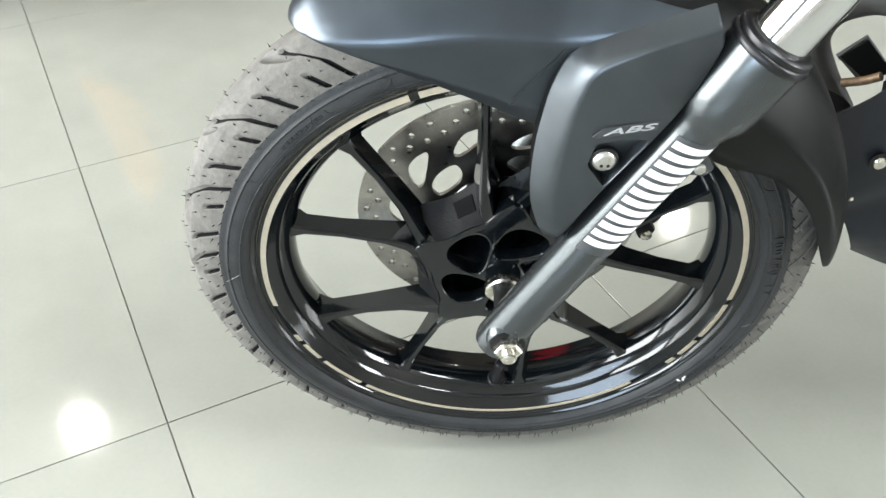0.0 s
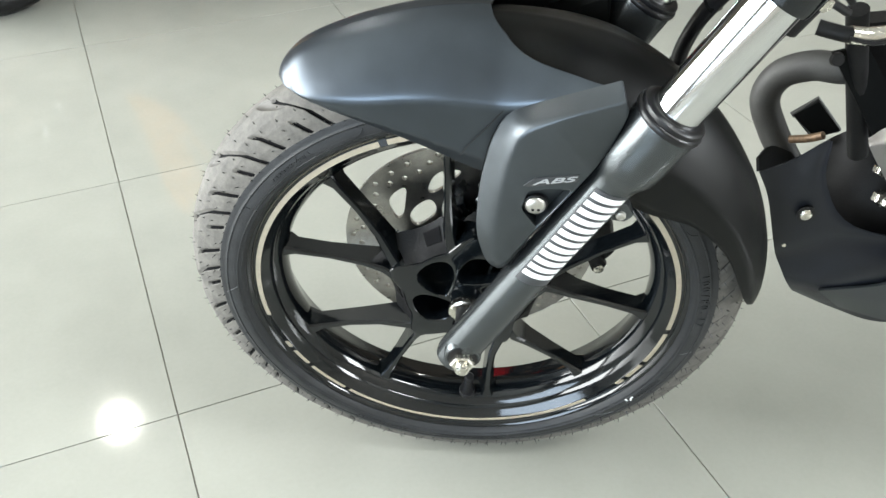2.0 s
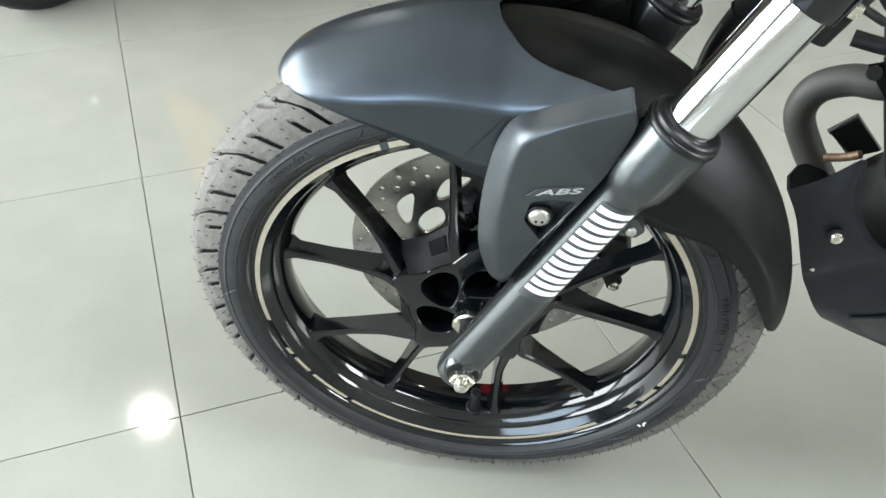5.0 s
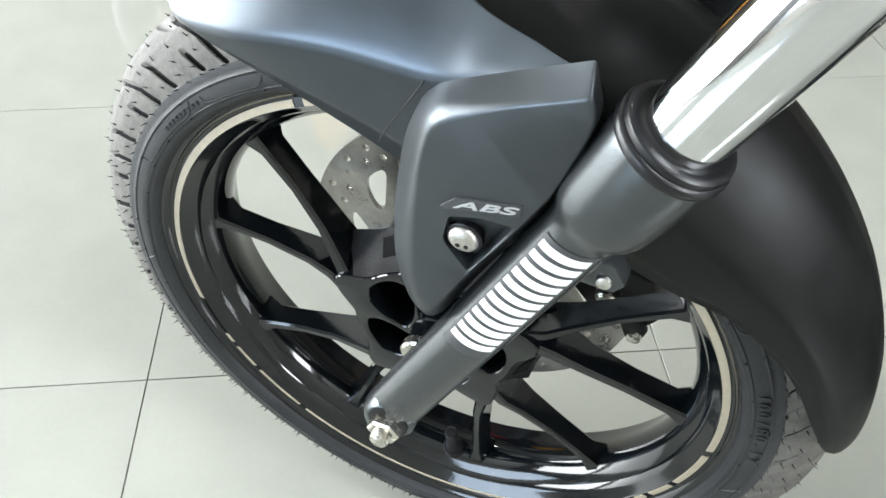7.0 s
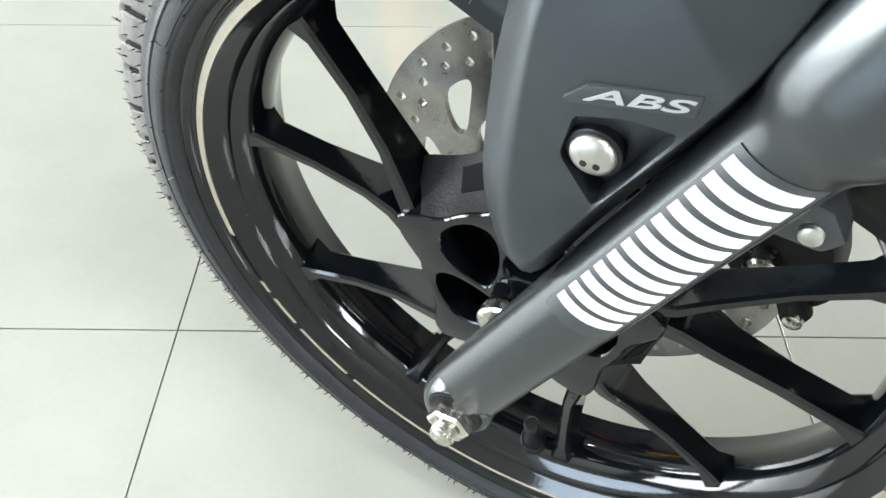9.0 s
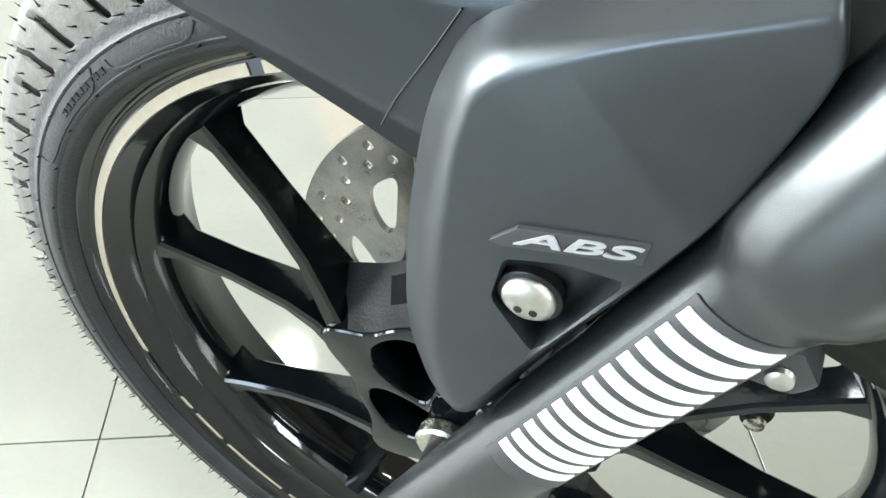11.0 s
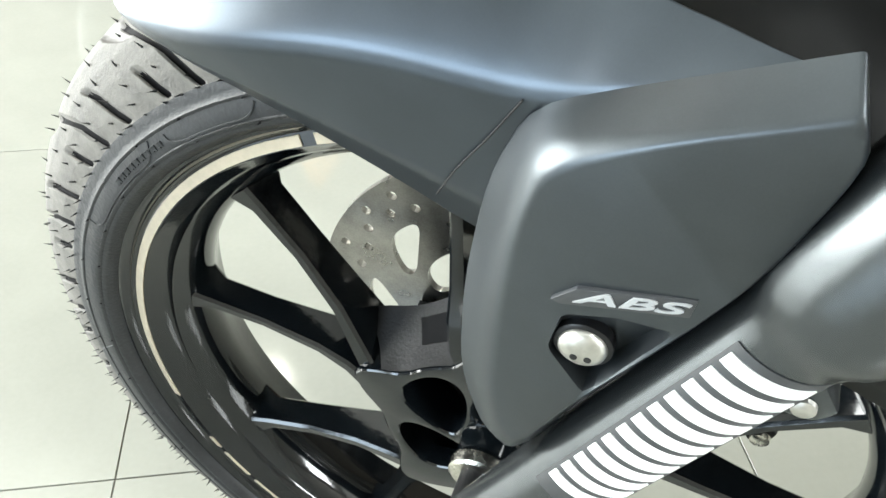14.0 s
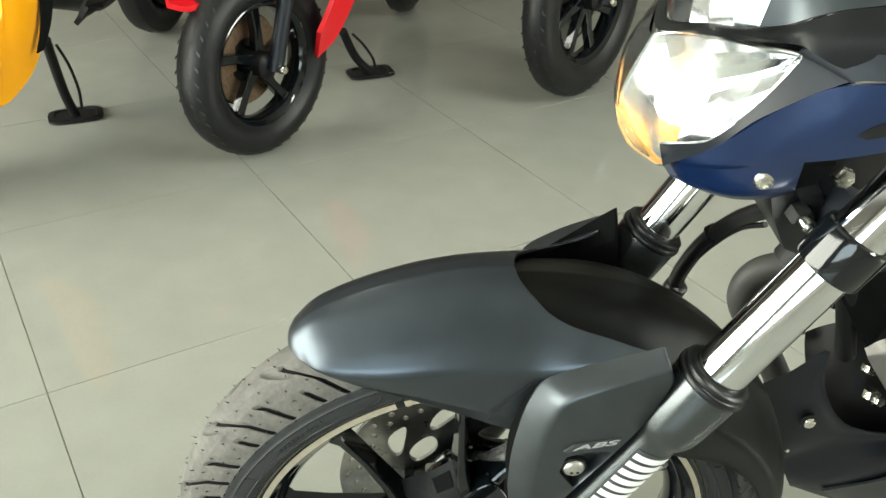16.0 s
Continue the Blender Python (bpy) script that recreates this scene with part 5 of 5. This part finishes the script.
# ---- the other vehicles ----
def vehicle(name, label, group, x, y, yaw, lean, R, width, spokes, paint=None, grey=False):
    """A parked two-wheeler, of which only the front wheel, the fork foot and some bodywork show."""
    root = empty(name, pose(x, y, 0, 0, 0, yaw) @ pose(0, 0, 0, lean, 0, 0), label, "motorcycle" if not paint else "scooter", group)
    up = Vector((0, 0, R))
    w = width / 2
    prof = [(-w * 0.62, R * 0.66), (-w * 0.95, R * 0.74), (-w, R * 0.82), (-w * 0.86, R * 0.92), (-w * 0.5, R * 0.985), (0, R), (w * 0.5, R * 0.985), (w * 0.86, R * 0.92),
            (w, R * 0.82), (w * 0.95, R * 0.74), (w * 0.62, R * 0.66)]
    tyre = part("front_wheel", ring_lathe(prof, 90), BLACK_TYRE, root, "black tyre on a dark alloy wheel", offset=up)
    # slanted tread grooves as raised ribs
    bm = bmesh.new()
    for i in range(40):
        for sd in (-1, 1):
            a = 9 * i + (4.5 if sd > 0 else 0)
            p0, p1 = polar(R * 0.998, a), polar(R * 0.955, a + 6)
            vs = []
            for (px, pz), yy in ((p0, sd * w * 0.2), (p1, sd * w * 0.78)):
                t = Vector((-pz, 0, px)).normalized() * 0.0032
                o = Vector((px, 0, pz)).normalized() * 0.0006
                vs.append([bm.verts.new(Vector((px, yy, pz)) + q) for q in (t - o, -t - o, -t + o, t + o)])
            for k in range(4):
                bm.faces.new((vs[0][k], vs[0][(k + 1) % 4], vs[1][(k + 1) % 4], vs[1][k]))
            bm.faces.new(vs[0])
            bm.faces.new(vs[1])
    part("tread_rib", fix(bm), RUBBER, tyre, smooth=0, kind="stuff")
    rim = [(-w * 0.62, R * 0.67), (-w * 0.66, R * 0.65), (-w * 0.5, R * 0.60), (0, R * 0.57), (w * 0.5, R * 0.60), (w * 0.66, R * 0.65), (w * 0.62, R * 0.67), (0, R * 0.62)]
    part("rim", ring_lathe(rim, 80), GLOSS, tyre)
    for i in range(spokes):
        a = 360 / spokes * i + 18
        part("spoke", bar([polar(R * 0.10, a - 14), polar(R * 0.35, a - 4), polar(R * 0.59, a)], [0.030, 0.022, 0.026], -0.014, 0.012), GLOSS, tyre)
    part("hub", lathe([(-0.05, 0.02), (-0.04, 0.032), (0.04, 0.034), (0.05, 0.02)], (0, 0, 0), (0, 1, 0), 28), CASTING, tyre)
    part("brake_disc", ring_lathe([(0.030, R * 0.24), (0.030, R * 0.48), (0.034, R * 0.48), (0.034, R * 0.24)], 60), RUST if paint else DISC, tyre)
    part("caliper", block(0.062, 0.05, 0.095, Matrix.Translation((-R * 0.36, 0.034, R * 0.16)), 0.010), RUST if paint else CASTING, tyre)
    part("inner_cover", lathe([(0.038, R * 0.50), (0.046, R * 0.44), (0.050, 0.03)], (0, 0, 0), (0, 1, 0), 40), CASTING, tyre, "dark hub cover")
    for sd in (-1, 1):
        leg = part("fork_leg", tube([(0, sd * 0.062, -0.01), (0.05, sd * 0.062, R * 0.6), (0.16, sd * 0.06, R * 1.9)], 0.019, 18, 3), COWL, root, offset=up)
        part("axle_nut", hexagon((0, sd * 0.08, 0), (0, sd, 0), 0.011, 0.016), STEEL, leg)
    return root, up


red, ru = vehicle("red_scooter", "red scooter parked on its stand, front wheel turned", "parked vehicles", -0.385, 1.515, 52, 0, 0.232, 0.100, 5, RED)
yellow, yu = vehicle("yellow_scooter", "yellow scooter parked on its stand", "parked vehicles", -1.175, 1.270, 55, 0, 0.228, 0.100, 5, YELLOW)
grey_bike, gu = vehicle("black_motorcycle", "black motorcycle with a thin-spoked front wheel", "parked vehicles", 0.505, 1.880, 48, 0, 0.285, 0.095, 8)


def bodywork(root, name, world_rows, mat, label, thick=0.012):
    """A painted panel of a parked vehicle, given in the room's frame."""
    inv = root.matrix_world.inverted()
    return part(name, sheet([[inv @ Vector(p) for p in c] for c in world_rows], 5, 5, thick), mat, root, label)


bpy.context.view_layer.update()
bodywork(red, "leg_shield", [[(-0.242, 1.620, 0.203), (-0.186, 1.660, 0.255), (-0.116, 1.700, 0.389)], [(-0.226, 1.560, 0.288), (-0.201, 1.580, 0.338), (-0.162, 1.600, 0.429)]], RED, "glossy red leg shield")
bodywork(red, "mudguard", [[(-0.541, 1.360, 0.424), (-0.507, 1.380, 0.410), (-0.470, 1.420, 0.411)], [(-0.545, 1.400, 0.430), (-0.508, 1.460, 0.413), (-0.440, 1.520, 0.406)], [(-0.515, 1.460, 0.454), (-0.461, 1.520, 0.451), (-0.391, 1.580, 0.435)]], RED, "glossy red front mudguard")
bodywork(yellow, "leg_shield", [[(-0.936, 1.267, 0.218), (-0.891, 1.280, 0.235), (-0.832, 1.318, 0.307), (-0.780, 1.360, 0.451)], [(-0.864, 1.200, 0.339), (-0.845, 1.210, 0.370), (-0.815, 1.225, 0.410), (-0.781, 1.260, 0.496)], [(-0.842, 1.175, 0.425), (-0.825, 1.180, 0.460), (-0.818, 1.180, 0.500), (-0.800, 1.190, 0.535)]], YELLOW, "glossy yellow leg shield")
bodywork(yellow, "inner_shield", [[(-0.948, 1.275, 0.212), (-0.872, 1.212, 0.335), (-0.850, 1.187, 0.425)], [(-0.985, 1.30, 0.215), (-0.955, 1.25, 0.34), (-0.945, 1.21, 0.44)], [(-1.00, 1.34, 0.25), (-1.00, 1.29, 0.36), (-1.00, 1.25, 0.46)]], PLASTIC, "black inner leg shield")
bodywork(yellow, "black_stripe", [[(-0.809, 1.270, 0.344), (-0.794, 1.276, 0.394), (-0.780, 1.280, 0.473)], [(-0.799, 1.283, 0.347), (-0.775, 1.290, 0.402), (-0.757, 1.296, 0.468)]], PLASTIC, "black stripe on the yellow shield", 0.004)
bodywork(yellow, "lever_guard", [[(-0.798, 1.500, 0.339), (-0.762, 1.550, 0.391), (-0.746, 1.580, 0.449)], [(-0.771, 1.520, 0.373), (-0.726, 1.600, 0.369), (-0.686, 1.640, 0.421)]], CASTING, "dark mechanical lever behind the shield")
def unseen_bulk(root, mat, label, head, tail, z0, z1, half):
    """The unseen body of a parked vehicle from its steering head to its tail, widest at the seat; added to shade the
    floor.
    """
    inv = root.matrix_world.inverted()
    a, b = Vector(head), Vector(tail)
    d = (b - a).normalized()
    n = Vector((-d.y, d.x, 0))
    loops = []
    for f, w, lo, hi in ((0.0, 0.45, 0.3, 1.0), (0.12, 0.8, 0.1, 1.0), (0.3, 0.85, 0.0, 0.55), (0.5, 1.0, 0.0, 0.8), (0.75, 1.0, 0.15, 0.95), (0.95, 0.7, 0.45, 1.0), (1.0, 0.3, 0.6, 0.95)):
        c = a.lerp(b, f)
        zm, zh = z0 + (z1 - z0) * (lo + hi) / 2, (z1 - z0) * (hi - lo) / 2
        loops.append([inv @ Vector((*(c + n * half * w * math.copysign(abs(math.cos(q)) ** 0.7, math.cos(q))).xy, zm + zh * math.copysign(abs(math.sin(q)) ** 0.7, math.sin(q)))) for q in (2 * math.pi * k / 20 for k in range(20))])
    bm = bmesh.new()
    rings(bm, loops)
    return part("body", fix(bm), mat, root, label)


unseen_bulk(red, CASTING, "unseen black body and seat, added for its shade", (-0.31, 1.66, 0), (0.05, 2.95, 0), 0.50, 0.98, 0.26)
unseen_bulk(yellow, CASTING, "unseen black body and seat, added for its shade", (-1.12, 1.42, 0), (-0.80, 2.75, 0), 0.50, 0.98, 0.26)
unseen_bulk(grey_bike, CASTING, "unseen black tank and seat body, added for its shade", (0.62, 2.02, 0), (1.0, 3.3, 0), 0.58, 1.02, 0.17)
# rear wheels out of view, added for floor shadow and reflection
for root, rx, ry, r_axle in ((red, 0.02, 2.72, 0.23), (yellow, -0.83, 2.50, 0.23), (grey_bike, 0.98, 3.15, 0.29)):
    inv = root.matrix_world.inverted()
    back = Matrix.Translation(inv @ Vector((rx, ry, r_axle)))
    body = part("rear_wheel", ring_lathe([(-0.03, r_axle * 0.62), (-0.05, r_axle * 0.72), (-0.052, r_axle * 0.84), (-0.03, r_axle * 0.97), (0, r_axle), (0.03, r_axle * 0.97), (0.052, r_axle * 0.84), (0.05, r_axle * 0.72), (0.03, r_axle * 0.62)], 60), BLACK_TYRE, root, "unseen black rear tyre, added for its shade")
    body.matrix_local = back @ root.matrix_world.to_3x3().inverted().to_4x4() @ pose(0, 0, 0, 0, 0, 75)
    part("rear_hub", lathe([(-0.06, 0.05), (-0.05, r_axle * 0.6), (0.05, r_axle * 0.6), (0.06, 0.05)], (0, 0, 0), (0, 1, 0), 32), CASTING, body)
# low dark masses out of view, added to darken the floor beneath
for root, a, b, z0, z1, half in ((red, (-0.20, 1.98), (-0.02, 2.62), 0.20, 0.56, 0.13), (yellow, (-1.02, 1.78), (-0.88, 2.38), 0.20, 0.56, 0.13), (grey_bike, (0.70, 2.25), (0.90, 2.9), 0.2, 0.62, 0.13)):
    inv = root.matrix_world.inverted()
    axis = (Vector((*b, 0)) - Vector((*a, 0)))
    n = Vector((-axis.y, axis.x, 0)).normalized()
    loops = []
    for f, w, lo, hi in ((0.0, 0.5, 0.5, 1.0), (0.12, 0.9, 0.2, 1.0), (0.45, 1.0, 0.0, 1.0), (0.8, 1.0, 0.05, 1.0), (1.0, 0.6, 0.35, 0.95)):
        c = Vector((*a, 0)) + axis * f
        zm, zh = z0 + (z1 - z0) * (lo + hi) / 2, (z1 - z0) * (hi - lo) / 2
        loops.append([inv @ (c + n * half * w * math.copysign(abs(math.cos(q)) ** 0.6, math.cos(q)) + Vector((0, 0, zm + zh * math.copysign(abs(math.sin(q)) ** 0.6, math.sin(q))))) for q in (2 * math.pi * k / 20 for k in range(20))])
    bm = bmesh.new()
    rings(bm, loops)
    part("engine_underbody", fix(bm), CASTING, root, "unseen dark engine casing under the seat, added for its shade")
for root, foot, knee, top in ((yellow, (-0.920, 1.735, 0.002), (-0.927, 1.700, 0.093), (-0.915, 1.620, 0.259)), (red, (-0.111, 2.045, 0.006), (-0.156, 2.030, 0.063), (-0.190, 2.000, 0.153))):
    inv = root.matrix_world.inverted()
    stand = part("side_stand", tube([inv @ Vector(p) for p in (foot, knee, top)], 0.013, 14), CASTING, root, "black side stand with a wide foot")
    fx, fy, fz = foot
    bm = bmesh.new()
    turn = radians(18)
    for_plate = []
    for k, z in ((0.92, 0.001), (1.0, 0.004), (1.0, 0.009), (0.93, 0.012), (0.78, 0.012), (0.72, 0.008)):
        ring = []
        for q in (2 * math.pi * i / 28 for i in range(28)):
            px, py = 0.072 * k * math.copysign(abs(math.cos(q)) ** 0.45, math.cos(q)), 0.048 * k * math.copysign(abs(math.sin(q)) ** 0.45, math.sin(q))
            ring.append(inv @ Vector((fx + px * math.cos(turn) - py * math.sin(turn), fy + px * math.sin(turn) + py * math.cos(turn), z)))
        for_plate.append(ring)
    rings(bm, for_plate)
    part("foot_plate", fix(bm), SEAL, stand)
    part("return_spring", tube([inv @ (Vector(foot).lerp(Vector(top), f) + Vector((0.02 + 0.02 * math.sin(f * 3), -0.01, 0))) for f in (0.15, 0.4, 0.7, 0.95)], 0.004, 8), CASTING, stand)


# ---- floor tiles ----
PITCH, TILE_U = 0.5957, math.degrees(math.atan2(0.4547, 0.8907))


def tile_mesh():
    bm = bmesh.new()
    h, e = PITCH / 2 - 0.0009, 0.0002
    rings(bm, [[(-h, -h, -0.008), (h, -h, -0.008), (h, h, -0.008), (-h, h, -0.008)], [(-h, -h, -e), (h, -h, -e), (h, h, -e), (-h, h, -e)],
               [(-h + e, -h + e, 0), (h - e, -h + e, 0), (h - e, h - e, 0), (-h + e, h - e, 0)]])
    fix(bm)
    me = bpy.data.meshes.new("tile")
    bm.to_mesh(me)
    bm.free()
    me.materials.append(TILE)
    return me


tile_data = tile_mesh()
tile_grid = pose(-0.3821, 0.0357, 0, 0, 0, TILE_U)
for iu in range(-14, 15):
    for iv in range(-14, 15):
        m = tile_grid @ pose((iu + 0.5) * PITCH, (iv + 0.5) * PITCH, 0)
        x, y, _ = m.translation
        if ROOM_X0 - 0.3 < x < ROOM_X1 + 0.3 and ROOM_Y0 - 0.3 < y < ROOM_Y1 + 0.3:
            t = new("tile", tile_data)
            t.matrix_world = m
            t.parent = floor
